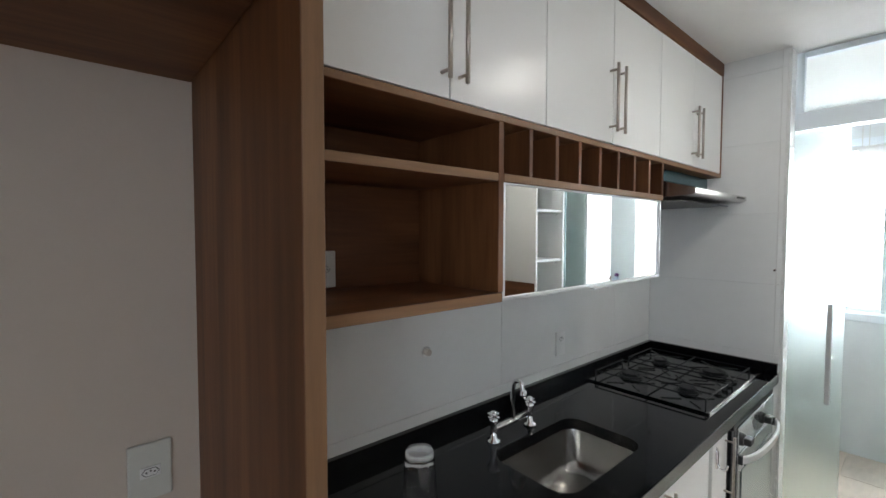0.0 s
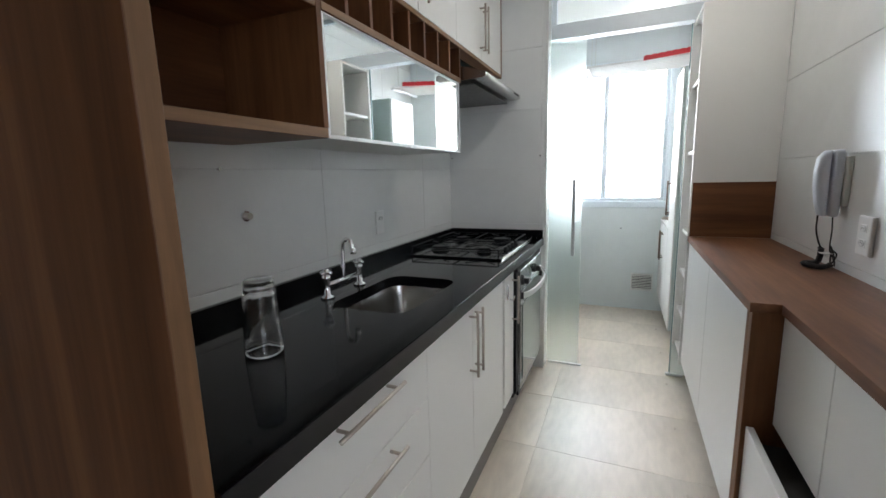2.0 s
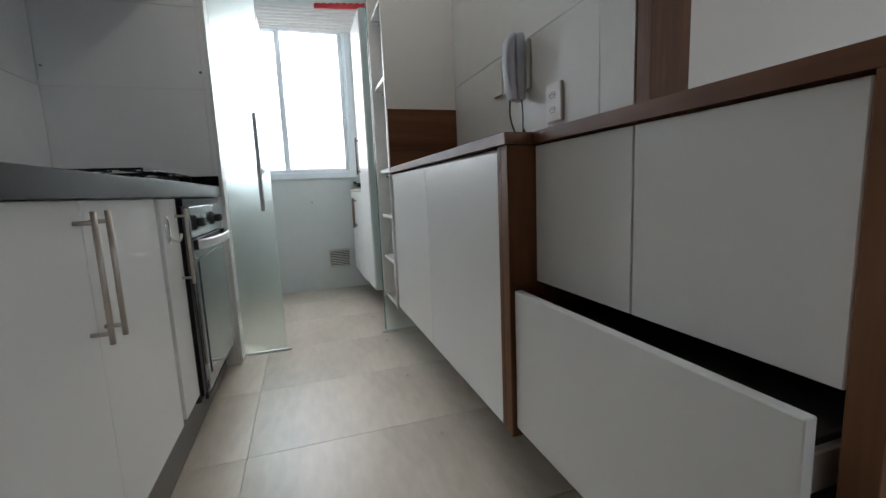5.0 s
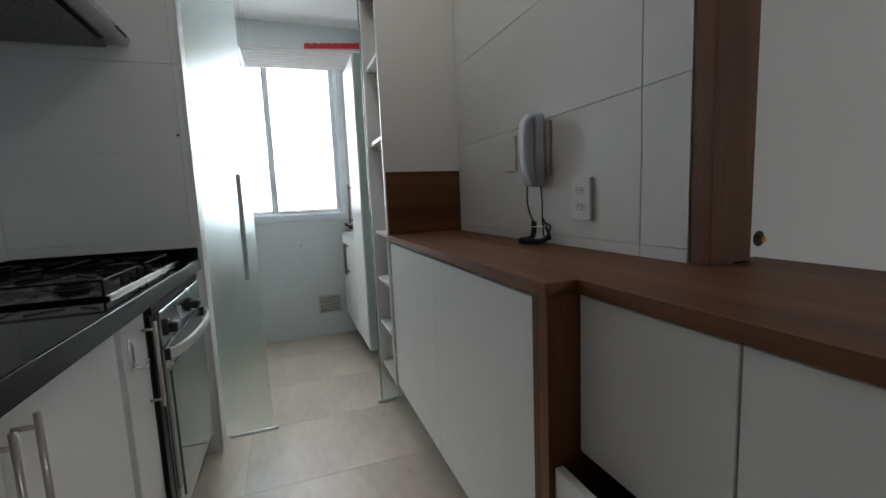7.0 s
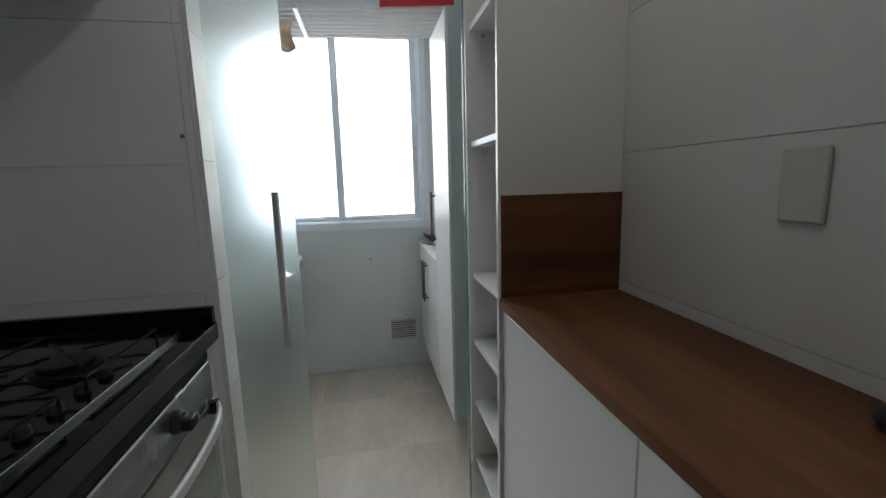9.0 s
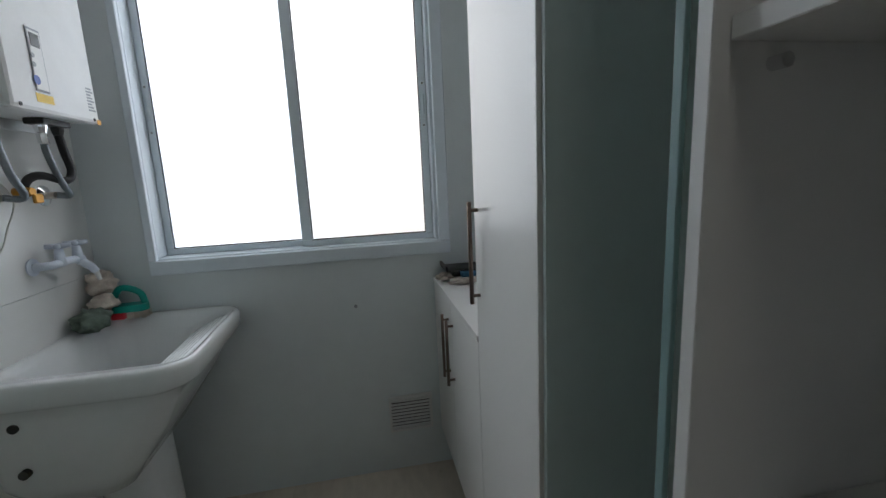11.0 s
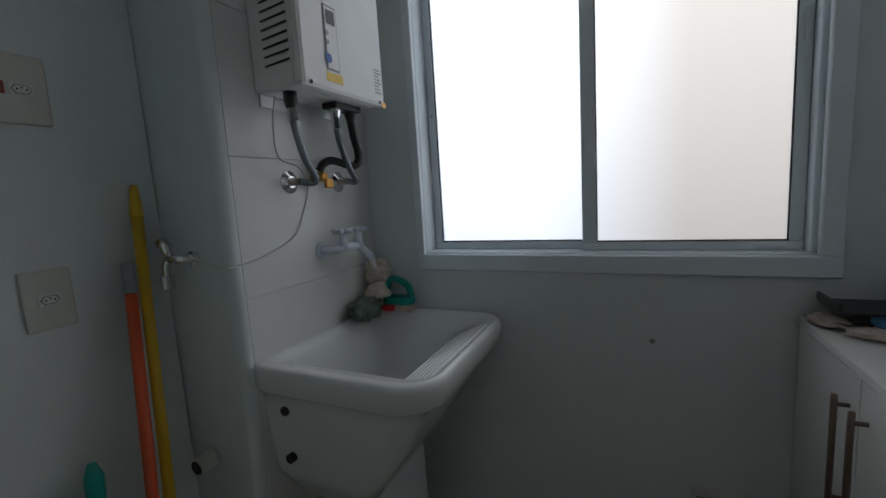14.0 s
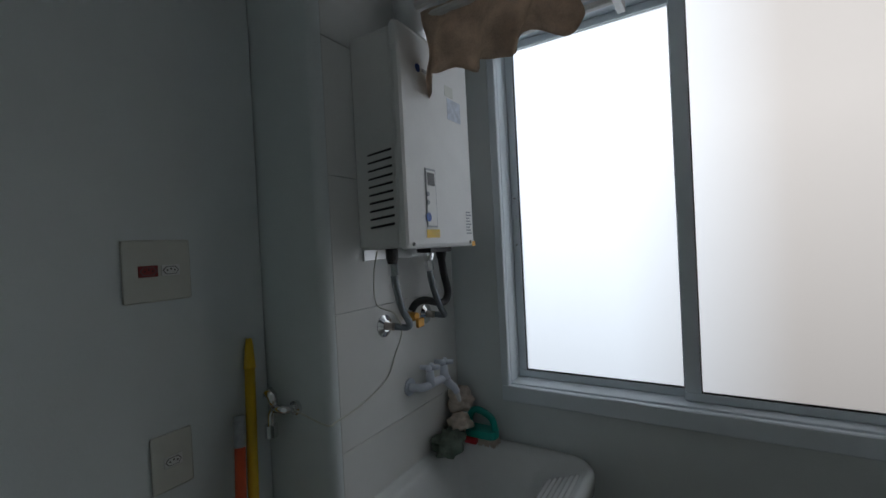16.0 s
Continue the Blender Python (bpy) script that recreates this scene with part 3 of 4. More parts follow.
bar_handle(d, (0.632, 1.226, 0.555), (0.632, 1.226, 0.79), (1, 0, 0), 0.005, 0.031)
HY = 1.127
part("hook", tube(curve_pts([(0.606, HY, 0.715), (0.618, HY, 0.700), (0.632, HY, 0.703), (0.638, HY, 0.722)]), 0.004, 8), CHROME, nc, "chrome adhesive hook", True)
bm = loft([[(x, HY + 0.013 * k * math.cos(a), 0.735 + 0.042 * k * math.sin(a)) for a in (2 * math.pi * n / 20 for n in range(20))] for x, k in ((0.6012, 1.0), (0.604, 0.97), (0.607, 0.8))], None, True, True)
part("hook_plate", bm, CHROME, nc, "oval chrome plate", True)
tagged(part("plinth", box(0.53, -0.394, 0.0, 0.562, 1.949, 0.171, 0.001), mat("grey_plinth", (0.22, 0.20, 0.18), 0.5, grain=6, amount=0.1)), "grey recessed plinth below the base units", "trim", kind="structure")

oven = thing("built_in_oven", (0.32, 1.57, 0.14), "built-in stainless steel oven with black knobs", "oven")
OVEN_STEEL = mat("oven_steel", (0.30, 0.31, 0.32), 0.26, 0.9, grain=8, amount=0.08)
part("carcass", box(0.03, 1.258, 0.14, 0.60, 1.885, 0.826, 0.001), DARK, oven)
part("control_panel", box(0.6005, 1.318, 0.690, 0.622, 1.868, 0.795, 0.003), OVEN_STEEL, oven, "grey steel control panel")
part("top_trim", box(0.6005, 1.262, 0.798, 0.618, 1.872, 0.822, 0.002), BLACK, oven)
part("side_trim", box(0.6005, 1.262, 0.16, 0.612, 1.300, 0.797, 0.001), BLACK, oven)
part("side_rail", box(0.6005, 1.301, 0.16, 0.616, 1.316, 0.797, 0.001), OVEN_STEEL, oven)
od = part("door", box(0.6005, 1.318, 0.155, 0.622, 1.868, 0.686, 0.004), OVEN_STEEL, oven, "steel oven door")
part("window", box(0.6222, 1.36, 0.205, 0.6255, 1.83, 0.615, 0.001), mat("grey_oven_glass", (0.12, 0.14, 0.145), 0.07, coat=0.5), od, "dark grey oven glass")
HANDLE_PATH = curve_pts([(0.632, 1.325, 0.668), (0.652, 1.37, 0.668), (0.668, 1.46, 0.668), (0.674, 1.593, 0.668), (0.668, 1.726, 0.668), (0.652, 1.816, 0.668), (0.632, 1.861, 0.668)])
bm = loft([[(p.x, p.y, p.z - 0.017), (p.x + 0.005, p.y, p.z - 0.012), (p.x + 0.005, p.y, p.z + 0.012), (p.x, p.y, p.z + 0.017), (p.x - 0.006, p.y, p.z + 0.014), (p.x - 0.006, p.y, p.z - 0.014)] for p in HANDLE_PATH], None, True, True)
part("handle", bm, mat("pale_handle", (0.70, 0.70, 0.69), 0.32, 0.6, grain=10, amount=0.05), od, "pale bowed flat handle")
for y in (1.329, 1.857):
    part("handle_mount", box(0.6222, y - 0.010, 0.650, 0.636, y + 0.010, 0.686, 0.002), BLACKPL, od, "black handle end")
for y in (1.352, 1.656):
    kb = part("knob", tube([(0.6222, y, 0.742), (0.630, y, 0.742), (0.634, y, 0.742)], [0.026, 0.025, 0.021], 20), BLACKPL, oven, "black oven knob")
    part("grip", box(0.634, y - 0.022, 0.728, 0.660, y + 0.022, 0.757, 0.005), BLACKPL, kb)
part("bottom_vent", box(0.6005, 1.318, 0.125, 0.612, 1.868, 0.152, 0.001), BLACK, oven)
tagged(part("oven_filler", box(0.45, 1.889, 0.14, 0.603, 1.9485, 0.826, 0.001), WHITE), "white filler strip between oven and end wall", "trim", kind="structure")

# ---- tumbler upside down on the worktop ----
tb = thing("tumbler", (0.323, -0.03, 0.875), "clear faceted glass tumbler standing upside down", "glass")
outer = [(0.0435 - 0.0105 * (k / 24) ** 1.6, 0.8755 + 0.172 * k / 24) for k in range(25)]
inner_wall = [(0.0295 + 0.0105 * (k / 10) ** 0.8, 1.028 - 0.152 * k / 10) for k in range(11)]
prof = outer + [(0.030, 1.0515)]
bm = bmesh.new()
def dimpled(rad, z, k, n, amp):
    a = 2 * math.pi * k / n
    row = (z - 0.885) / 0.026
    d = amp * math.sin(7 * a + (math.pi / 2 if int(row) % 2 else 0)) * abs(math.sin(row * math.pi)) if 0.885 < z < 1.03 else 0
    return bm.verts.new((0.323 + (rad + d) * math.cos(a), -0.03 + (rad + d) * math.sin(a), z))
o_rings = [[dimpled(rad, z, k, 56, 0.0009) for k in range(56)] for rad, z in prof]
i_rings = [[dimpled(rad, z, k, 56, 0.0) for k in range(56)] for rad, z in inner_wall]
for rs2 in (o_rings, i_rings):
    for a, b in zip(rs2, rs2[1:]):
        for k in range(56):
            bm.faces.new((a[k], a[(k + 1) % 56], b[(k + 1) % 56], b[k]))
bm.faces.new(o_rings[-1])
bm.faces.new(i_rings[0])
for k in range(56):
    bm.faces.new((o_rings[0][k], o_rings[0][(k + 1) % 56], i_rings[-1][(k + 1) % 56], i_rings[-1][k]))
part("glass_body", bm, GLASS, tb, smooth=True)

# ---- peninsula ----
pn = thing("peninsula_cabinet", (1.57, 1.17, 0.22), "white handleless wall-hung counter cabinet, two doors", "cabinet")
part("body", box(1.419, 0.585, 0.242, 1.742, 1.768, 0.904, 0.001), WHITE_IN, pn)
part("door", box(1.400, 0.602, 0.243, 1.4175, 1.181, 0.896, 0.0015), WHITE, pn)
part("door", box(1.400, 1.184, 0.243, 1.4175, 1.768, 0.896, 0.0015), WHITE, pn)
part("end_panel", box(1.399, 0.552, 0.235, 1.742, 0.583, 0.9045, 0.001), WOOD_Z, pn, "brown wood end panel")
part("door_edge", box(1.3985, 0.583, 0.243, 1.4175, 0.600, 0.9045, 0.001), WOOD_Z, pn)
pd = thing("peninsula_drawer_cabinet", (1.66, 0.26, 0.22), "white handleless cabinet with its bottom drawer ajar", "cabinet")
part("carcass", box(1.70, -0.028, 0.242, 1.88, 0.550, 0.904, 0.001), WHITE_IN, pd)
part("carcass_top", box(1.486, -0.028, 0.60, 1.699, 0.550, 0.904, 0.001), WHITE_IN, pd)
part("door", box(1.466, -0.027, 0.604, 1.4845, 0.259, 0.902, 0.0015), WHITE, pd)
part("door", box(1.466, 0.262, 0.604, 1.4845, 0.549, 0.902, 0.0015), WHITE, pd)
dw = part("drawer", box(1.408, -0.030, 0.262, 1.426, 0.546, 0.588, 0.0015), WHITE, pd, "pulled-out white drawer front")
# solid block; the shade inside the open drawer is its near-black colour
part("drawer_inside_shade", box(1.4265, -0.015, 0.28, 1.698, 0.535, 0.55, 0.001), DARK, dw)
part("drawer_runner", box(1.4265, -0.026, 0.50, 1.69, -0.016, 0.545, 0.002), ALU, dw)
part("end_panel", box(1.455, -0.066, 0.0, 1.90, -0.034, 0.9045, 0.001), WOOD_Z, pd, "brown wood end panel")
# added block, coloured as the shade on the floor below the cabinets
tagged(part("under_counter_shade", box(1.64, -0.033, 0.0, 1.742, 2.0, 0.234, 0.001), DARK), "near-black block standing for the shade under the hanging cabinets", "trim", kind="structure")
ct = thing("wooden_counter", (1.65, 0.85, 0.907), "brown wood laminate counter top with stepped front", "worktop")
bm = bmesh.new()
outline = [(1.392, 1.769), (1.392, 0.545), (1.458, 0.545), (1.458, -0.075), (1.92, -0.075), (1.92, 0.553), (1.855, 0.553), (1.855, 0.518), (1.742, 0.518), (1.742, 1.769)]
loft([[(x, y, 0.906) for x, y in outline], [(x, y, 0.931) for x, y in outline]], bm, True, True)
part("top", bm, WOOD_Y, ct)
part("front_lip", box(1.3905, 0.545, 0.9065, 1.3918, 1.769, 0.9305, 0.0), WOOD_Y, ct)

# ---- shelf tower and wall-end panel ----
st = thing("shelf_tower", (1.56, 1.93, 0.22), "tall white open shelf tower with a brown splash panel", "shelf")
part("near_side", box(1.390, 1.772, 0.225, 1.742, 1.788, 2.052, 0.001), WHITE, st)
part("splash_panel", box(1.397, 1.7685, 0.9315, 1.742, 1.7715, 1.205, 0.0005), WOOD_X, st, "brown wood splash panel")
part("far_side", box(1.385, 2.086, 0.225, 1.742, 2.102, 2.052, 0.001), WHITE, st)
part("back", box(1.73, 1.789, 0.225, 1.742, 2.085, 2.052, 0.0), WHITE_IN, st)
part("top", box(1.390, 1.789, 2.036, 1.729, 2.085, 2.052, 0.001), WHITE_IN, st)
for z in (1.715, 1.36, 0.925, 0.69, 0.46, 0.235):
    part("shelf_board", box(1.400, 1.789, z - 0.009, 1.729, 2.085, z + 0.009, 0.001), WHITE, st)
for z in (1.69, 1.335, 0.90):
    for x in (1.44, 1.69):
        part("shelf_pin", tube([(x, 2.072, z), (x, 2.0855, z)], 0.006, 8), CHROME, st)
jp = tagged(part("trim", box(1.7455, 0.520, 0.932, 1.858, 0.5655, 2.439, 0.001), WOOD_Z), "brown wood panel capping the end of the tiled wall", "trim", kind="structure")

jb = thing("junction_box", (1.95, 0.566, 0.967), "open electrical box with bare brass ends in the wall", "socket")
part("box_hole", tube([(1.950, 0.5668, 0.967), (1.950, 0.5655, 0.967)], 0.017, 18), DARK, jb)
part("brass_end", tube([(1.955, 0.5655, 0.965), (1.955, 0.558, 0.965)], 0.007, 10), BRASS, jb)
part("cable_end", tube([(1.944, 0.5655, 0.972), (1.940, 0.560, 0.972)], 0.004, 10), BLACKPL, jb)

# ---- intercom, sockets ----
ph = thing("intercom", (1.72, 1.1, 1.11), "white wall intercom handset with black coiled cord", "telephone")
part("wall_plate", box(1.728, 1.034, 1.140, 1.7428, 1.088, 1.300, 0.003), CREAM, ph, "cream mounting plate")


def shell(sections, n=5):
    """A rounded shell: sections of (z, x0, x1, y0, y1, corner)."""
    return loft([[(x, y, z) for x, y in rounded(x0, y0, x1, y1, c, n)] for z, x0, x1, y0, y1, c in sections], None, True, True)


part("base", shell([(1.105, 1.706, 1.722, 1.050, 1.092, 0.007), (1.110, 1.700, 1.7275, 1.047, 1.095, 0.008), (1.200, 1.699, 1.7275, 1.046, 1.096, 0.008), (1.312, 1.696, 1.7275, 1.046, 1.096, 0.008), (1.322, 1.702, 1.724, 1.050, 1.092, 0.007)]), PALEBLUE, ph, "pale lilac-white intercom base", True)
part("handset", shell([(1.108, 1.684, 1.694, 1.052, 1.090, 0.004), (1.112, 1.680, 1.6975, 1.048, 1.094, 0.008), (1.150, 1.668, 1.6970, 1.047, 1.095, 0.012), (1.200, 1.660, 1.6950, 1.047, 1.095, 0.014), (1.255, 1.658, 1.6940, 1.047, 1.095, 0.014), (1.295, 1.662, 1.6940, 1.047, 1.095, 0.013), (1.312, 1.673, 1.6945, 1.048, 1.094, 0.010), (1.321, 1.683, 1.694, 1.052, 1.090, 0.005)]), PALEBLUE, ph, "pale lilac-white handset", True)
part("cord", tube(curve_pts([(1.682, 1.078, 1.109), (1.684, 1.082, 1.06), (1.692, 1.078, 1.02), (1.700, 1.072, 0.998)]), 0.0026, 8), RUBBER, ph, smooth=True)
part("cord", tube(curve_pts([(1.712, 1.050, 1.106), (1.714, 1.047, 1.06), (1.712, 1.044, 1.02), (1.716, 1.050, 0.99)]), 0.0022, 8), RUBBER, ph, smooth=True)


def coil_along(ctrl, radius, pitch, wire):
    """A tight coil wound round a smooth path."""
    path = curve_pts(ctrl, 24)
    out, turn, side = [], 0.0, None
    for a, b in zip(path, path[1:]):
        d = (b - a).normalized()
        side = d.orthogonal().normalized() if side is None else (side - d * side.dot(d)).normalized()
        up = d.cross(side)
        steps = max(1, int((b - a).length / pitch * 8))
        for k in range(steps):
            turn += 2 * math.pi * (b - a).length / pitch / steps
            out.append(a.lerp(b, k / steps) + radius * (math.cos(turn) * side + math.sin(turn) * up))
    return tube(out, wire, 5)


part("coiled_cord", coil_along([(1.700, 1.072, 1.0), (1.700, 1.074, 0.965), (1.694, 1.082, 0.946), (1.676, 1.096, 0.9425), (1.660, 1.080, 0.9425), (1.668, 1.045, 0.9425), (1.690, 1.015, 0.944), (1.712, 1.002, 0.958)], 0.0072, 0.0055, 0.0026), RUBBER, ph, smooth=True)
part("cord_bundle", tube(curve_pts([(1.716, 1.050, 0.995), (1.722, 1.030, 0.965), (1.718, 1.010, 0.950), (1.722, 1.030, 0.975), (1.716, 1.045, 1.008), (1.722, 1.056, 0.985), (1.718, 1.040, 0.950), (1.724, 1.020, 0.985), (1.718, 1.046, 0.998)]), 0.0024, 6), RUBBER, ph, smooth=True)
part("cable_tie", box(1.692, 1.040, 0.983, 1.722, 1.078, 0.985, 0.0005), PLASTIC, ph, "white cable tie")


def wall_plate(name, at, half, nrm, label, sockets=(), material=CREAM, thick=0.009):
    """A switch or socket plate; at: its middle on the wall; half: half width and height; nrm: 'x' or '-x' or '-y'; sockets: (offset u, offset z, colour)."""
    t = thing(name, at, label, "socket" if sockets else "plate")
    x, y, z = at
    s = 1 if nrm == "x" else -1
    part("cover", box(min(x, x + s * thick), y - half[0], z - half[1], max(x, x + s * thick), y + half[0], z + half[1], 0.004), material, t)
    for u, w, col in sockets:
        f = x + s * thick
        insert = part("insert", box(min(f, f + s * 0.002) + s * 0.0003, y + u - 0.019, z + w - 0.012, max(f, f + s * 0.002) + s * 0.0003, y + u + 0.019, z + w + 0.012, 0.001), col, t)
        hexa = [(0.0165, 0.0), (0.010, 0.0085), (-0.010, 0.0085), (-0.0165, 0.0), (-0.010, -0.0085), (0.010, -0.0085)]
        part("recess", loft([[(f + s * (0.0024 + g), y + u + a, z + w + b) for a, b in hexa] for g in (0.0, 0.0006)], None, True, True), SOCKET_EDGE, insert, "dark six-sided recess")
        part("face", loft([[(f + s * (0.0031 + g), y + u + a * 0.88, z + w + b * 0.85) for a, b in hexa] for g in (0.0, 0.0004)], None, True, True), col, insert)
        for k in (-0.0075, 0.0, 0.0075):
            part("pin_hole", tube([(f + s * 0.0034, y + u + k, z + w + (0.003 if k == 0 else 0)), (f + s * 0.0042, y + u + k, z + w + (0.003 if k == 0 else 0))], 0.0020, 8), BLACKPL, insert)
    return t


wall_plate("socket_plate", (1.743, 0.89, 1.066), (0.040, 0.058), "-x", "white double socket plate above the wooden counter", ((0, 0.022, PLASTIC), (0, -0.022, PLASTIC)), PLASTIC, 0.012)
wall_plate("blank_plate", (1.743, 1.278, 1.225), (0.038, 0.060), "-x", "cream blank wall plate beside the intercom")
wall_plate("socket_plate", (0.0, -0.52, 1.045), (0.04, 0.062), "x", "cream socket plate in the fridge bay", ((0, 0, PLASTIC),))
wall_plate("socket_plate", (0.0, 1.02, 1.06), (0.035, 0.055), "x", "white socket plate above the worktop", ((0, 0.02, PLASTIC),), PLASTIC)
wall_plate("socket_plate", (0.016, -0.125, 1.46), (0.035, 0.05), "x", "white socket plate inside the wooden niche", ((0, 0, PLASTIC),), PLASTIC)
wall_plate("socket_plate", (-0.067, 2.63, 1.448), (0.067, 0.066), "x", "white double socket plate with one red outlet", ((-0.02, 0, mat("red_socket", (0.25, 0.03, 0.03), 0.4)), (0.024, 0, PLASTIC)), CREAM, 0.006)
wall_plate("socket_plate", (-0.067, 2.638, 1.036), (0.042, 0.061), "x", "white single socket plate in the laundry alcove", ((0, 0, PLASTIC),), CREAM, 0.006)
vv = thing("wall_valve", (0.0, 0.243, 1.164), "small chrome capped water outlet on the tiles", "valve")
part("rose", tube([(0.0002, 0.243, 1.164), (0.006, 0.243, 1.164)], 0.017, 18), CHROME, vv)
part("cap", tube([(0.006, 0.243, 1.164), (0.022, 0.243, 1.164)], 0.011, 12), NICKEL, vv)

for at, way in (((0.0, 0.163, 1.307), (1, 0, 0)), ((0.02, 1.95, 1.383), (0, -1, 0)), ((0.596, 1.95, 1.379), (0, -1, 0))):
    q, w = Vector(at), Vector(way)
    nl = thing("wall_screw", at, "small grey screw standing out of the wall tiles", "screw", "screws in the tiles")
    part("shank", tube([q, q + w * 0.010], 0.003, 8), STEEL, nl)
    part("head", tube([q + w * 0.010, q + w * 0.013], 0.0055, 10), STEEL, nl)

# ---- laundry cabinets ----
# darker copy of the nickel: handles against the light, shade in the colour
NICKEL_SHADED = mat("shaded_nickel", (0.20, 0.15, 0.125), 0.36, 1.0, grain=30, amount=0.08)
tc = thing("tall_cabinet", (1.56, 2.6, 0.18), "tall white utility cabinet with a long bar handle", "cabinet")
part("body", box(1.406, 2.412, 0.19, 1.747, 2.797, 1.90, 0.001), WHITE_IN, tc)
# side facing the door: its shade is coloured in
part("side_panel", box(1.392, 2.400, 0.19, 1.747, 2.4115, 1.90, 0.001), SHADED_SIDE, tc, "white side panel with shade and green glass tint in its colour")
d = part("door", box(1.385, 2.415, 0.19, 1.4035, 2.799, 1.90, 0.0015), WHITE, tc)
bar_handle(d, (1.364, 2.766, 0.945), (1.364, 2.766, 1.195), (-1, 0, 0), 0.0055, 0.021, NICKEL_SHADED)
lc = thing("low_cabinet", (1.56, 3.14, 0.17), "low white laundry cabinet with two doors", "cabinet")
part("body", box(1.406, 2.802, 0.172, 1.747, 3.478, 0.829, 0.001), WHITE_IN, lc)
part("top_board", box(1.382, 2.801, 0.830, 1.747, 3.479, 0.847, 0.001), WHITE, lc)
for a, b, h in ((2.803, 3.157, 3.126), (3.160, 3.478, 3.197)):
    d = part("door", box(1.385, a, 0.174, 1.4035, b, 0.826, 0.0015), WHITE, lc)
    bar_handle(d, (1.362, h, 0.545), (1.362, h, 0.778), (-1, 0, 0), 0.0055, 0.023, NICKEL_SHADED)

vent = thing("vent_grille", (1.255, 3.48, 0.182), "white louvred ventilation grille low on the wall", "vent")
part("backing", box(1.172, 3.4765, 0.19, 1.338, 3.4795, 0.332, 0), DARK, vent)
for a in ((1.163, 3.466, 0.328, 1.347, 3.4796, 0.341), (1.163, 3.466, 0.182, 1.347, 3.4796, 0.194), (1.163, 3.466, 0.1945, 1.173, 3.4796, 0.3275), (1.337, 3.466, 0.1945, 1.347, 3.4796, 0.3275)):
    part("frame", box(*a, 0.001), PLASTIC, vent)
for k in range(9):
    z = 0.2015 + 0.0148 * k
    bm = bmesh.new()
    prof = ((3.4750, z + 0.0035), (3.4670, z - 0.0015), (3.4675, z - 0.0035), (3.4755, z + 0.0015))
    loft([[(x, y, zz) for y, zz in prof] for x in (1.173, 1.337)], bm, True, True)
    part("slat", bm, PLASTIC, vent)
vs = thing("wall_screw", (1.06, 3.48, 0.755), "small screw cap in the window wall", "screw")
part("cap", tube([(1.06, 3.4765, 0.755), (1.06, 3.4798, 0.755)], 0.007, 10), LABEL, vs)

# ---- laundry tank ----
tk = thing("laundry_tank", (0.4, 3.18, 0.0), "white ceramic laundry tank with ribbed washboard on a pedestal", "laundry sink")
loops = [[(x, y, z) for x, y in rounded(a, b, c, d_, 0.095 if 0.74 < z and a < 0.2 else 0.06, 8)] for a, b, c, d_, z in (
    (0.22, 3.02, 0.39, 3.36, 0.44), (0.180, 2.965, 0.43, 3.41, 0.452), (0.120, 2.945, 0.475, 3.43, 0.52), (0.120, 2.935, 0.545, 3.44, 0.62), (0.120, 2.93, 0.585, 3.445, 0.70),
    (0.120, 2.926, 0.60, 3.447, 0.735), (0.120, 2.902, 0.636, 3.470, 0.748), (0.120, 2.896, 0.647, 3.473, 0.758), (0.120, 2.895, 0.650, 3.474, 0.80), (0.120, 2.899, 0.646, 3.471, 0.812),
    (0.120, 2.907, 0.638, 3.465, 0.8155), (0.205, 2.945, 0.628, 3.44, 0.813), (0.212, 2.952, 0.618, 3.433, 0.80), (0.222, 2.962, 0.505, 3.423, 0.752), (0.226, 2.966, 0.488, 3.419, 0.70), (0.235, 2.975, 0.455, 3.41, 0.60), (0.25, 2.99, 0.42, 3.39, 0.55), (0.27, 3.02, 0.39, 3.36, 0.545))]
part("basin", loft(loops, None, True, True), CERAMIC, tk, smooth=True)
for k in range(6):
    t = (k + 0.5) / 6
    x, z = 0.610 - 0.100 * t, 0.7985 - 0.042 * t
    part("washboard_rib", tube([(x, 2.985, z - 0.004), (x, 3.0, z), (x, 3.385, z), (x, 3.40, z - 0.004)], [0.003, 0.0075, 0.0075, 0.003], 8), CERAMIC, tk, smooth=True)
for z in (0.694, 0.567):
    part("mounting_hole", tube([(0.232, 2.925, z), (0.232, 2.945, z)], 0.012, 14), DARK, tk)
bm = loft([[(x, y, z) for x, y in rounded(a, b, c, d_, 0.05)] for a, b, c, d_, z in ((0.25, 3.08, 0.41, 3.33, 0.47), (0.27, 3.10, 0.43, 3.30, 0.30), (0.28, 3.10, 0.44, 3.29, 0.08), (0.26, 3.07, 0.47, 3.32, 0.0))], None, True, True)
part("pedestal", bm, CERAMIC, tk, smooth=True)
wp = thing("waste_pipe", (0.16, 2.87, 0.55), "short beige waste pipe stub in the wall", "pipe")
part("pipe", tube([(0.012, 2.8835, 0.556), (0.010, 2.835, 0.553)], 0.022, 16), CREAM, wp)
part("bore", tube([(0.010, 2.836, 0.553), (0.0099, 2.833, 0.553)], 0.018, 16), DARK, wp)

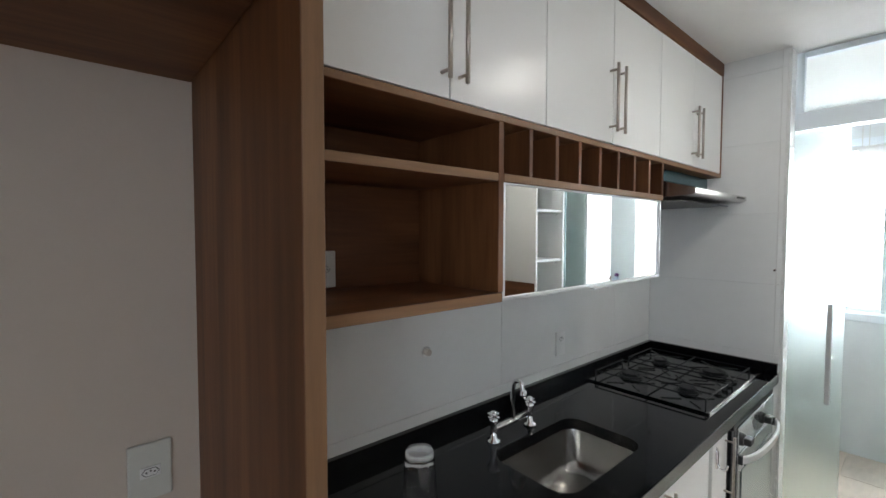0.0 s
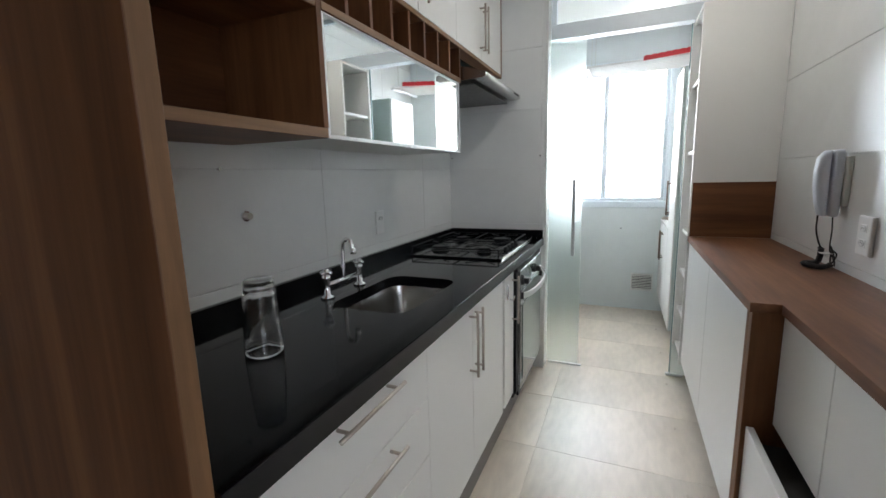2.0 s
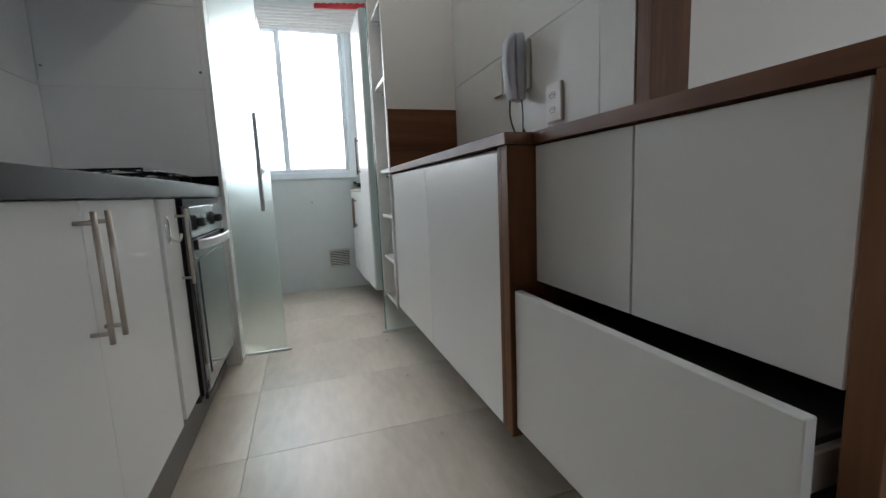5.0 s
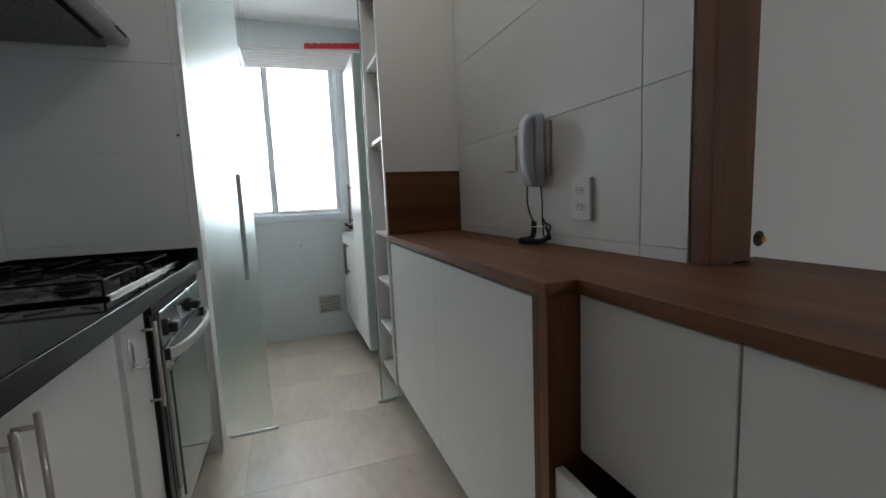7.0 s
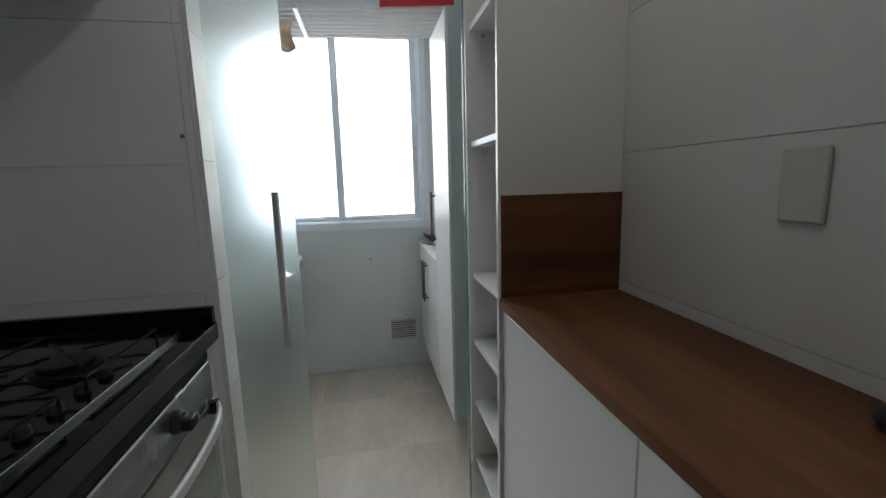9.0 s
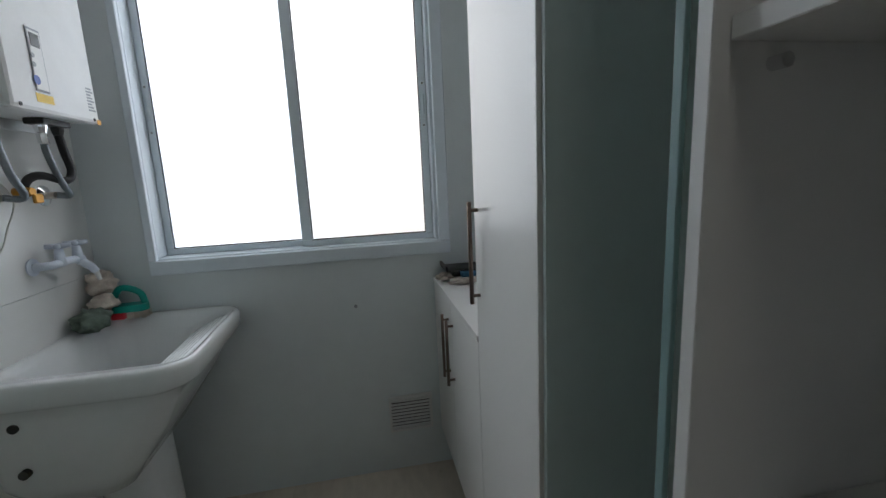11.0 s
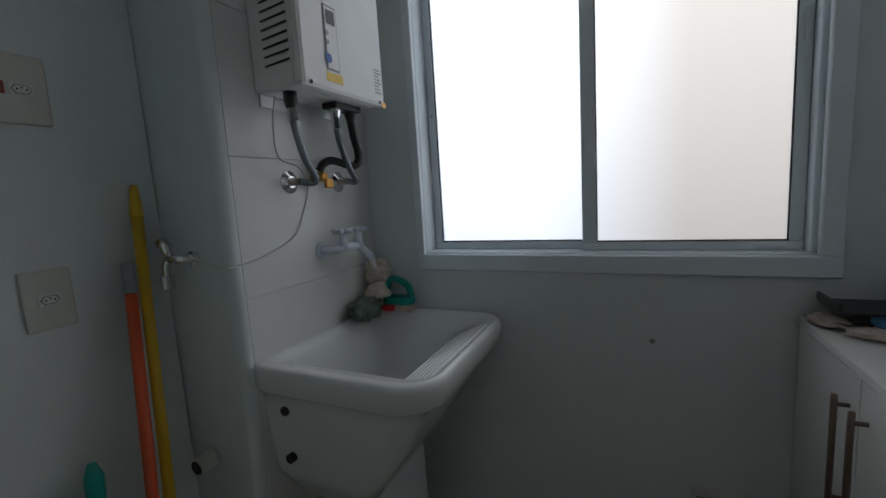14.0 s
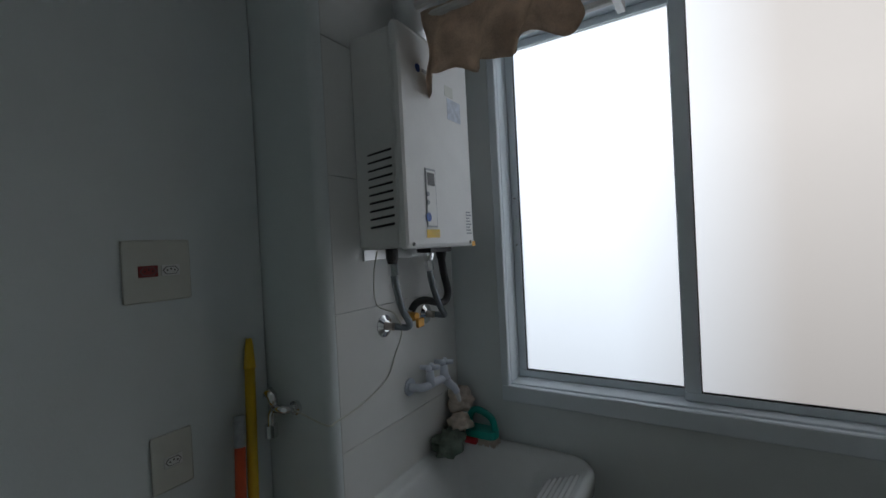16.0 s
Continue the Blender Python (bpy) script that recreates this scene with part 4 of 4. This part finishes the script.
# ---- water heater ----
wh = thing("water_heater", (0.25, 3.18, 1.466), "white gas water heater on the tiled wall", "water heater")
part("case", box(0.1655, 3.010, 1.470, 0.300, 3.350, 2.020, 0.008), PLASTIC, wh)
part("front_cover", box(0.3002, 3.000, 1.466, 0.327, 3.356, 2.026, 0.012), PLASTIC, wh)
for k in range(10):
    z = 1.523 + 0.0205 * k
    bm = bmesh.new()
    loft([[(0.212, 3.0095, z), (0.288, 3.0095, z + 0.006), (0.288, 3.0095, z + 0.012), (0.212, 3.0095, z + 0.005)], [(0.212, 3.006, z - 0.001), (0.288, 3.006, z + 0.005), (0.288, 3.006, z + 0.009), (0.212, 3.006, z + 0.002)]], bm, True, True)
    part("louvre", bm, BLACKPL, wh, "black louvre slot")
dp = part("display_panel", box(0.3272, 3.093, 1.520, 0.329, 3.143, 1.675, 0.001), LABEL, wh, "grey control panel")
part("display_face", box(0.3292, 3.097, 1.525, 0.3298, 3.139, 1.669, 0.0), PLASTIC, dp)
part("screen", box(0.330, 3.102, 1.630, 0.3306, 3.134, 1.663, 0.0), BLACKPL, dp)
for z in (1.607, 1.585):
    part("button", tube([(0.33, 3.1, z), (0.3315, 3.1, z)], 0.006, 12), LABEL, dp)
part("badge", tube([(0.33, 3.1, 1.547), (0.3305, 3.1, 1.547)], 0.012, 16), BLUE, dp, "round blue badge")
part("sticker", box(0.3272, 3.090, 1.493, 0.3278, 3.153, 1.515, 0.0), YLABEL, wh, "orange-yellow sticker")
part("logo", tube([(0.3272, 3.085, 1.93), (0.3278, 3.085, 1.93)], 0.011, 16), BLUE, wh, "round blue logo")
part("logo_bar", box(0.3272, 3.102, 1.925, 0.3278, 3.155, 1.934, 0.0), LABEL, wh)
part("yellow_tag", box(0.3272, 3.215, 1.895, 0.3278, 3.26, 1.925, 0.0), CREAM, wh)
part("leaflet", box(0.3272, 3.225, 1.83, 0.3276, 3.30, 1.89, 0.0), mat("pale_print", (0.55, 0.60, 0.68), 0.6, grain=60, amount=0.2), wh)
for k in range(8):
    part("print_line", box(0.3272, 3.305, 1.502 + 0.009 * k, 0.3276, 3.338 - 0.006 * (k % 3), 1.507 + 0.009 * k, 0.0), LABEL, wh)
part("rust_corner", box(0.3265, 3.338, 1.4655, 0.3275, 3.3575, 1.480, 0.0), BRASS, wh, "rusty lower corner")
for y in (3.03, 3.325):
    part("screw", tube([(0.3271, y, 1.478), (0.329, y, 1.478)], 0.005, 10), BLACKPL, wh)
part("flue", tube([(0.235, 3.20, 2.022), (0.235, 3.20, 2.4385)], 0.05, 24), ALU, wh, "silver flue pipe", True)
part("flue_collar", tube([(0.235, 3.20, 2.021), (0.235, 3.20, 2.05)], 0.056, 24), ALU, wh)
part("bracket", box(0.166, 3.02, 1.440, 0.172, 3.34, 1.4698, 0.001), ALU, wh)
for y in (3.045, 3.215, 3.285):
    part("connection", tube([(0.245, y, 1.4695), (0.245, y, 1.445), (0.245, y, 1.43)], [0.016, 0.016, 0.012], 12), BLACKPL if y != 3.215 else CHROME, wh)
part("manifold", box(0.22, 3.19, 1.452, 0.27, 3.31, 1.4695, 0.004), BLACKPL, wh)
for y in (3.094, 3.300):
    rs = thing("pipe_rose", (0.165, y, 1.255), "round chrome pipe rose on the tiles", "fitting", "pipe roses")
    part("rose", tube([(0.1652, y, 1.255), (0.168, y, 1.255), (0.176, y, 1.255)], [0.032, 0.031, 0.016], 24), CHROME, rs, smooth=False)
    part("nipple", tube([(0.176, y, 1.255), (0.20, y, 1.255)], 0.011, 12), NICKEL, rs)
h1 = thing("water_hose", (0.2, 3.07, 1.255), "braided steel water hose under the heater", "hose", "heater hoses")
part("hose", tube(curve_pts([(0.245, 3.045, 1.43), (0.247, 3.05, 1.38), (0.245, 3.075, 1.31), (0.238, 3.115, 1.265), (0.225, 3.12, 1.250), (0.201, 3.095, 1.255)]), 0.0095, 10), HOSE, h1, smooth=True)
part("nut", tube([(0.245, 3.045, 1.43), (0.2455, 3.046, 1.40)], 0.013, 6), CHROME, h1)
h2 = thing("water_hose", (0.2, 3.25, 1.255), "braided steel water hose under the heater", "hose", "heater hoses")
part("hose", tube(curve_pts([(0.245, 3.215, 1.43), (0.246, 3.222, 1.37), (0.245, 3.255, 1.30), (0.24, 3.292, 1.262), (0.225, 3.312, 1.252), (0.201, 3.301, 1.255)]), 0.0095, 10), HOSE, h2, smooth=True)
part("nut", tube([(0.245, 3.215, 1.43), (0.2455, 3.217, 1.40)], 0.013, 6), CHROME, h2)
h3 = thing("gas_hose", (0.2, 3.22, 1.27), "black rubber gas hose with a yellow valve", "hose")
part("hose", tube(curve_pts([(0.245, 3.285, 1.43), (0.248, 3.292, 1.38), (0.25, 3.305, 1.325), (0.245, 3.28, 1.297), (0.225, 3.215, 1.312), (0.21, 3.19, 1.305), (0.20, 3.178, 1.285)]), 0.0115, 10), RUBBER, h3, smooth=True)
part("valve_body", tube([(0.165, 3.19, 1.268), (0.20, 3.186, 1.268), (0.215, 3.184, 1.268)], [0.012, 0.015, 0.011], 12), BRASS, h3)
part("valve_lever", box(0.212, 3.178, 1.235, 0.222, 3.212, 1.262, 0.003), BRASS, h3, "yellow valve lever")
wr = thing("loose_wire", (0.17, 3.05, 1.06), "thin pale wire hanging from the heater", "cable")
part("wire", tube(curve_pts([(0.20, 3.04, 1.465), (0.18, 3.045, 1.40), (0.172, 3.06, 1.32), (0.205, 3.095, 1.29), (0.215, 3.108, 1.24), (0.175, 3.125, 1.17), (0.170, 3.09, 1.11), (0.170, 2.99, 1.075), (0.168, 2.90, 1.062), (0.164, 2.868, 1.063), (0.06, 2.862, 1.085)]), 0.0022, 6), CREAM, wr, smooth=True)

# ---- taps ----
wtap = thing("laundry_tap", (0.2, 3.25, 1.05), "pale white plastic double wall tap", "tap")
part("rose", tube([(0.1652, 3.195, 1.052), (0.170, 3.195, 1.052)], 0.026, 18), PALEBLUE, wtap)
part("body", tube(curve_pts([(0.17, 3.195, 1.052), (0.20, 3.20, 1.052), (0.215, 3.22, 1.053), (0.218, 3.27, 1.055), (0.225, 3.32, 1.052)]), 0.012, 12), PALEBLUE, wtap, smooth=True)
for x, y in ((0.216, 3.235), (0.222, 3.305)):
    part("stem", tube([(x, y, 1.05), (x, y, 1.095)], [0.016, 0.011], 12), PALEBLUE, wtap, smooth=True)
    bm = bmesh.new()
    for a in range(4):
        c, s = math.cos(a * math.pi / 2 + 0.4), math.sin(a * math.pi / 2 + 0.4)
        tube([(x, y, 1.104), (x + 0.03 * c, y + 0.03 * s, 1.106)], [0.009, 0.007], 8, bm)
    part("cross_handle", bm, PALEBLUE, wtap, smooth=True)
part("outlet", tube([(0.222, 3.305, 1.05), (0.245, 3.325, 1.02), (0.25, 3.33, 1.005)], [0.013, 0.012, 0.011], 12), PALEBLUE, wtap, smooth=True)
part("nozzle", tube([(0.25, 3.33, 1.006), (0.256, 3.335, 0.975)], [0.009, 0.006], 10), PLASTIC, wtap, smooth=True)
ct2 = thing("washer_tap", (0.03, 2.86, 1.08), "chrome washing machine tap in the alcove", "tap")
part("rose", tube([(0.045, 2.8838, 1.082), (0.045, 2.874, 1.082)], 0.018, 14), CHROME, ct2)
part("body", tube([(0.045, 2.876, 1.082), (0.035, 2.858, 1.083), (0.002, 2.846, 1.085)], [0.010, 0.011, 0.011], 12), CHROME, ct2, smooth=True)
part("spout", tube(curve_pts([(0.004, 2.846, 1.085), (-0.004, 2.843, 1.07), (-0.005, 2.842, 1.04)]), 0.010, 12), CHROME, ct2, smooth=True)
part("collar", tube([(-0.005, 2.842, 1.045), (-0.005, 2.842, 1.015)], 0.016, 12), CHROME, ct2)
part("handle", tube([(0.004, 2.846, 1.09), (0.0, 2.845, 1.116), (-0.014, 2.842, 1.126)], [0.010, 0.013, 0.014], 12), CHROME, ct2, smooth=True)

# ---- broom handles ----
yb = thing("mop", (0.06, 2.76, 0.0), "yellow mop handle leaning in the alcove corner", "mop")
part("pole", tube([(0.12, 2.68, 0.0), (-0.04, 2.815, 1.19)], 0.0125, 12), YELLOW, yb, smooth=True)
part("tip", tube([(-0.04, 2.815, 1.19), (-0.0485, 2.822, 1.245), (-0.05, 2.823, 1.262)], [0.0145, 0.010, 0.007], 12), YELLOW, yb, smooth=True)
part("mop_head", tube([(0.12, 2.68, 0.0), (0.118, 2.682, 0.03), (0.11, 2.69, 0.06)], [0.06, 0.05, 0.016], 12), RAG, yb)
ob_ = thing("broom", (0.09, 2.7, 0.0), "orange broom handle with a grey end cap", "broom")
part("pole", tube([(0.155, 2.62, 0.0), (-0.015, 2.763, 1.02)], 0.0125, 12), ORANGE, ob_, smooth=True)
part("end_cap", tube([(-0.015, 2.763, 1.02), (-0.027, 2.772, 1.088)], [0.0145, 0.0135], 12), LABEL, ob_, "grey end cap", True)
part("broom_head", box(0.03, 2.58, 0.0, 0.19, 2.66, 0.09, 0.01), TEAL, ob_)
db = thing("dustpan", (0.03, 2.67, 0.0), "teal plastic dustpan handle behind the broom", "dustpan")
part("handle", tube([(0.02, 2.60, 0.05), (0.0, 2.625, 0.5), (-0.01, 2.635, 0.66), (-0.012, 2.636, 0.69)], [0.012, 0.014, 0.018, 0.008], 12), TEAL, db, smooth=True)
part("pan", box(-0.06, 2.50, 0.0, 0.02, 2.68, 0.05, 0.01), TEAL, db)


# ---- crumpled cloths ----
def crumple(name, parent, material, c, r, seed, amp=0.35, freq=18):
    bm = bmesh.new()
    bmesh.ops.create_icosphere(bm, subdivisions=4, radius=1)
    for v in bm.verts:
        n = v.co.copy()
        k = 1 + amp * (noise.noise(n * 1.8 + Vector((seed, 0, 0))) + 0.6 * abs(noise.noise(n * 4.5 + Vector((0, seed, 0)))) + 0.25 * noise.noise(n * 10))
        v.co = Vector((c[0] + r[0] * n.x * k, c[1] + r[1] * n.y * k, max(c[2] + r[2] * n.z * k, c[2] - r[2] * 0.85)))
    return part(name, bm, material, parent, smooth=True)


rg = thing("rag_bundle", (0.205, 3.40, 0.815), "knotted pale rag bundle on the tank's corner", "cloth")
crumple("rag_top", rg, RAG, (0.205, 3.42, 0.945), (0.042, 0.042, 0.038), 3.1, 0.5)
crumple("rag_knot", rg, RAG, (0.225, 3.385, 0.885), (0.035, 0.034, 0.028), 5.3, 0.4)
crumple("rag_foot", rg, RAG, (0.205, 3.42, 0.855), (0.032, 0.036, 0.05), 9.3, 0.3)
sk = thing("scouring_rag", (0.235, 3.30, 0.815), "crumpled dark grey-green rag on the tank rim", "cloth")
crumple("rag", sk, SOCK, (0.222, 3.315, 0.842), (0.042, 0.058, 0.036), 7.7, 0.5)
br = thing("scrub_brush", (0.27, 3.42, 0.815), "teal plastic scrubbing brush with handle loop", "brush")
prof = [(0.0, 0.0), (0.012, 0.010), (0.03, 0.012)]
bm = loft([[(0.235 + x, 3.385 + y, z) for x, y in rounded(0, 0, 0.11, 0.055, 0.02)] for z in (0.842, 0.865)], None, True, True)
part("base", bm, TEAL, br)
part("grip", tube(curve_pts([(0.245, 3.412, 0.866), (0.25, 3.412, 0.905), (0.275, 3.412, 0.925), (0.325, 3.412, 0.905), (0.338, 3.412, 0.866)]), [0.011] * 33, 10), TEAL, br, smooth=True)
part("red_band", box(0.237, 3.383, 0.818, 0.28, 3.442, 0.8415, 0.003), RED, br, "red plastic band")
bm = bmesh.new()
rnd = random.Random(4)
for k in range(160):
    x, y = rnd.uniform(0.283, 0.342), rnd.uniform(3.388, 3.437)
    tube([(x, y, 0.842), (x + rnd.uniform(-0.004, 0.006), y, 0.817)], 0.0012, 4, bm)
tagged(part("bristles", bm, RAG, br), kind="stuff")

# ---- things on the low cabinet ----
jg = thing("detergent_jug", (1.643, 3.39, 0.847), "pale blue plastic jug with purple cap", "bottle")
bm = bmesh.new()
loft([[(1.643 + x, 3.39 + y, z) for x, y in rounded(-a, -b, a, b, min(a, b) * 0.6)] for a, b, z in ((0.062, 0.046, 0.8475), (0.065, 0.049, 0.855), (0.065, 0.049, 0.965), (0.063, 0.048, 0.985), (0.061, 0.047, 0.99))], bm, True, True)
part("jug_body", bm, JUG, jg, smooth=True)
bm = bmesh.new()
loft([[(1.656 + sh + x, 3.39 + y, z) for x, y in rounded(-a, -b, a, b, min(a, b) * 0.6)] for sh, a, b, z in ((0.0, 0.048, 0.047, 0.9895), (0.006, 0.042, 0.046, 1.01), (0.012, 0.034, 0.044, 1.04), (0.008, 0.036, 0.040, 1.075), (0.0, 0.034, 0.032, 1.10), (-0.010, 0.020, 0.019, 1.122), (-0.013, 0.016, 0.016, 1.137))], bm, True, True)
part("shoulder", bm, JUG, jg, smooth=True)
part("grip", tube(curve_pts([(1.600, 3.39, 0.985), (1.592, 3.39, 1.015), (1.594, 3.39, 1.055), (1.606, 3.39, 1.088), (1.632, 3.39, 1.108)]), [0.016] * 33, 12), JUG, jg, "moulded loop grip", True)
part("cap", lathe(1.643, 3.39, [(0.021, 1.137), (0.022, 1.142), (0.021, 1.164), (0.015, 1.170)], 20), PURPLE, jg, "purple screw cap", True)
bm = loft([[(1.643 + x, 3.39 + y, z) for x, y in rounded(-0.0662, -0.0502, 0.0662, 0.0502, 0.03)] for z in (0.885, 0.955)], None, False, False)
part("label", bm, LABEL, jg, "grey printed label band", True)
for k in range(3):
    part("label_print", box(1.588 + 0.034 * k, 3.3385, 0.925 - 0.006 * k, 1.612 + 0.034 * k, 3.3394, 0.940 - 0.006 * k, 0.0), PLASTIC, jg)
sp = thing("spray_bottle", (1.60, 3.22, 0.847), "blue spray cleaner bottle with white trigger", "bottle")
bm = bmesh.new()
loft([[(1.645 + x, 3.215 + y, z) for x, y in rounded(-a, -b, a, b, min(a, b) * 0.7)] for a, b, z in ((0.030, 0.048, 0.8475), (0.033, 0.052, 0.855), (0.033, 0.053, 0.95), (0.030, 0.045, 0.99), (0.018, 0.022, 1.02), (0.014, 0.015, 1.05))], bm, True, True)
part("bottle", bm, mat("blue_translucent", (0.10, 0.32, 0.62), 0.15, coat=0.5), sp, smooth=True)
bm = loft([[(1.612 - g, 3.215 + 0.044 * k * math.cos(a), 0.932 + 0.036 * k * math.sin(a)) for a in (2 * math.pi * n / 24 for n in range(24))] for g, k in ((0.0, 1.0), (0.0012, 1.0))], None, True, True)
part("label", bm, BLUE, sp, "dark blue oval label")
bm = loft([[(1.612 - g, 3.215 + 0.034 * math.cos(a), 0.934 + 0.025 * math.sin(a)) for a in (2 * math.pi * n / 24 for n in range(24))] for g in (0.0014, 0.002)], None, True, True)
part("label_mark", bm, PLASTIC, sp, "white oval inside the label")
part("label_bar", box(1.6085, 3.195, 0.925, 1.6098, 3.238, 0.944, 0.0), BLUE, sp)
yl = part("neck_label", box(1.627, 3.197, 1.03, 1.663, 3.233, 1.075, 0.003), YLABEL, sp, "yellow neck tag")
fc = bpy.data.curves.new("number", "FONT")
fc.body, fc.size, fc.extrude = "30", 0.03, 0.0003
fob = new("number", fc)
fob.matrix_basis = pose(1.6265 - 1.6, 3.232 - 3.22, 1.042 - 0.847, 90, 0, -90)
fob.parent = sp
fc.materials.append(RED)
part("trigger_head", box(1.610, 3.195, 1.076, 1.667, 3.235, 1.108, 0.008), PLASTIC, sp)
part("trigger", tube(curve_pts([(1.615, 3.215, 1.08), (1.603, 3.215, 1.06), (1.607, 3.215, 1.04)]), 0.005, 8), PLASTIC, sp, smooth=True)
jg.location.x -= 0.016
jg.scale = (0.90, 0.90, 0.97)
sp.location.x -= 0.012
sp.location.y += 0.03
sp.scale = (0.84, 0.84, 0.90)
sp.rotation_euler.z = radians(58)
tr = thing("dark_tray", (1.5, 3.42, 0.847), "stacked dark plastic trays on the low cabinet", "tray")
part("lower_tray", box(1.44, 3.36, 0.868, 1.70, 3.470, 0.888, 0.006), BLACKPL, tr)
bm = loft([[(x, y, z) for x, y in ((1.415, 3.345), (1.70, 3.345), (1.70, 3.472), (1.415, 3.472))] for z in (0.892, 0.898)], None, True, True)
part("upper_tray", bm, BLACKPL, tr)
part("tray_lip", box(1.412, 3.345, 0.898, 1.42, 3.472, 0.915, 0.002), BLACKPL, tr)
part("foot", box(1.45, 3.40, 0.8475, 1.69, 3.465, 0.8675, 0.002), BLACKPL, tr)
sg = thing("sponge", (1.50, 3.36, 0.87), "blue and green kitchen sponge", "sponge")
part("foam", box(1.47, 3.325, 0.872, 1.55, 3.365, 0.890, 0.004), SPONGE, sg)
cl = thing("folded_cloth", (1.47, 3.37, 0.847), "crumpled pale cloth under the trays", "cloth")
crumple("cloth", cl, RAG, (1.435, 3.42, 0.858), (0.04, 0.045, 0.012), 2.2, 0.5)
crumple("cloth_end", cl, RAG, (1.50, 3.335, 0.860), (0.075, 0.028, 0.012), 6.2, 0.4)

# ---- ceiling clothes rack, red strip, hanging cloth ----
ra = thing("clothes_rack", (1.1, 3.1, 2.05), "white ceiling clothes drying rack with rows of rods", "drying rack")
for k in range(8):
    part("rod", tube([(0.36, 2.92 + 0.062 * k, 2.055 + 0.002 * k), (1.66, 2.92 + 0.062 * k, 2.085 + 0.002 * k)], 0.011, 8), PLASTIC, ra)
part("end_bar", box(0.765, 2.90, 2.050, 0.785, 3.38, 2.075, 0.002), PLASTIC, ra)
part("end_bar", box(1.62, 2.90, 2.070, 1.64, 3.38, 2.10, 0.002), PLASTIC, ra)
for x in (0.80, 1.60):
    for y in (2.95, 3.35):
        part("cord", tube([(x, y, 2.07), (x, y, 2.4395)], 0.002, 6), CREAM, ra)
rs_ = thing("red_comb", (1.3, 2.88, 2.06), "red scalloped plastic strip clipped along the rack", "strip")
outline = [(1.165, 2.066)] + [(1.165 + 0.36 * k / 48, 2.094 + 0.028 * k / 48 + 0.006 * abs(math.sin(k * math.pi / 6))) for k in range(49)] + [(1.525, 2.092)]
part("strip", loft([[(x, 2.885, z) for x, z in outline], [(x, 2.897, z) for x, z in outline]], None, True, True), RED, rs_)
hc = thing("hanging_cloth", (0.52, 3.15, 1.9), "thin beige ragged cloth hanging from the rack", "cloth")
bm = bmesh.new()
grid = []
for i in range(41):
    u = i / 40
    col = []
    bot = 1.925 - 0.035 * math.sin(u * 2.4 + 0.4) + 0.022 * noise.noise(Vector((u * 9, 0.3, 0))) - (0.05 if u < 0.08 else 0) + 0.02 * u
    for j in range(15):
        w = j / 14
        z = 2.075 + (bot - 2.075) * w
        y = 3.10 + 0.035 * w * math.sin(u * 21 + 1.5 * w) + 0.02 * noise.noise(Vector((u * 6, w * 3, 2)))
        col.append(bm.verts.new((0.335 + 0.40 * u + 0.012 * math.sin(w * 5 + u * 9), y, z)))
    grid.append(col)
for i in range(40):
    for j in range(14):
        bm.faces.new((grid[i][j], grid[i + 1][j], grid[i + 1][j + 1], grid[i][j + 1]))
bmesh.ops.solidify(bm, geom=bm.faces[:], thickness=0.002)
part("cloth", bm, CLOTH, hc, smooth=True)

# ---- tiles: pieces of walls and floor ----
MESHES = {}


def tiles(parent, axis, face, sign, u0, u1, v0, v1, us, vs_, material, gap=0.0016, thick=0.005):
    """Tiles on a plane across axis at face; us, vs_: (start, step) of the joints."""
    def cuts(a, b, start, step):
        k = math.ceil((a - start) / step + 1e-6)
        c = [a]
        while start + k * step < b - 1e-6:
            c.append(start + k * step)
            k += 1
        return list(zip(c, c[1:] + [b]))
    for a, b in cuts(u0, u1, *us):
        for c, d in cuts(v0, v1, *vs_):
            w, h = round(b - a - gap, 4), round(d - c - gap, 4)
            if w < 0.01 or h < 0.01:
                continue
            key = (axis, w, h, material.name)
            if key not in MESHES:
                half = {"x": (thick / 2, w / 2, h / 2), "y": (w / 2, thick / 2, h / 2), "z": (w / 2, h / 2, thick / 2)}[axis]
                bm = box(-half[0], -half[1], -half[2], half[0], half[1], half[2], 0.0008)
                me = bpy.data.meshes.new("tile")
                bm.to_mesh(me)
                bm.free()
                me.materials.append(material)
                MESHES[key] = me
            f, u, v = face - sign * thick / 2, (a + b) / 2, (c + d) / 2
            ob = new("tile", MESHES[key])
            ob.location = Vector({"x": (f, u, v), "y": (u, f, v), "z": (u, v, f)}[axis]) - origin(parent)
            ob.parent = parent


ROW = (0.958 - 0.348 * 3, 0.3485)
tiles(wall_sink, "x", 0.0, 1, -0.41, 1.949, 0.0, 2.44, (0.625, 0.90), ROW, TILE)
tiles(wall_end, "y", 1.95, -1, 0.0, 0.622, 0.0, 2.44, (0.0, 0.60), ROW, TILE)
tiles(wall_right, "x", 1.743, -1, 0.5665, 3.48, 0.0, 2.44, (0.692, 1.10), ROW, TILE)
tiles(wall_heater, "x", 0.166, 1, 2.9125, 3.48, 0.0, 2.44, (2.9125, 0.62), (0.971 - 0.34 * 3, 0.341), TILE)
tiles(floor, "z", 0.0, 1, 0.0, 4.5, -2.9, 3.48, (0.745 - 0.98, 0.98), (0.612, 0.49), FLOOR, 0.0012, 0.006)
tiles(jamb, "x", 0.635, 1, 1.951, 2.051, 0.0, 2.439, (1.5, 0.8), (0.991 - 0.327 * 4, 0.327), TILE)
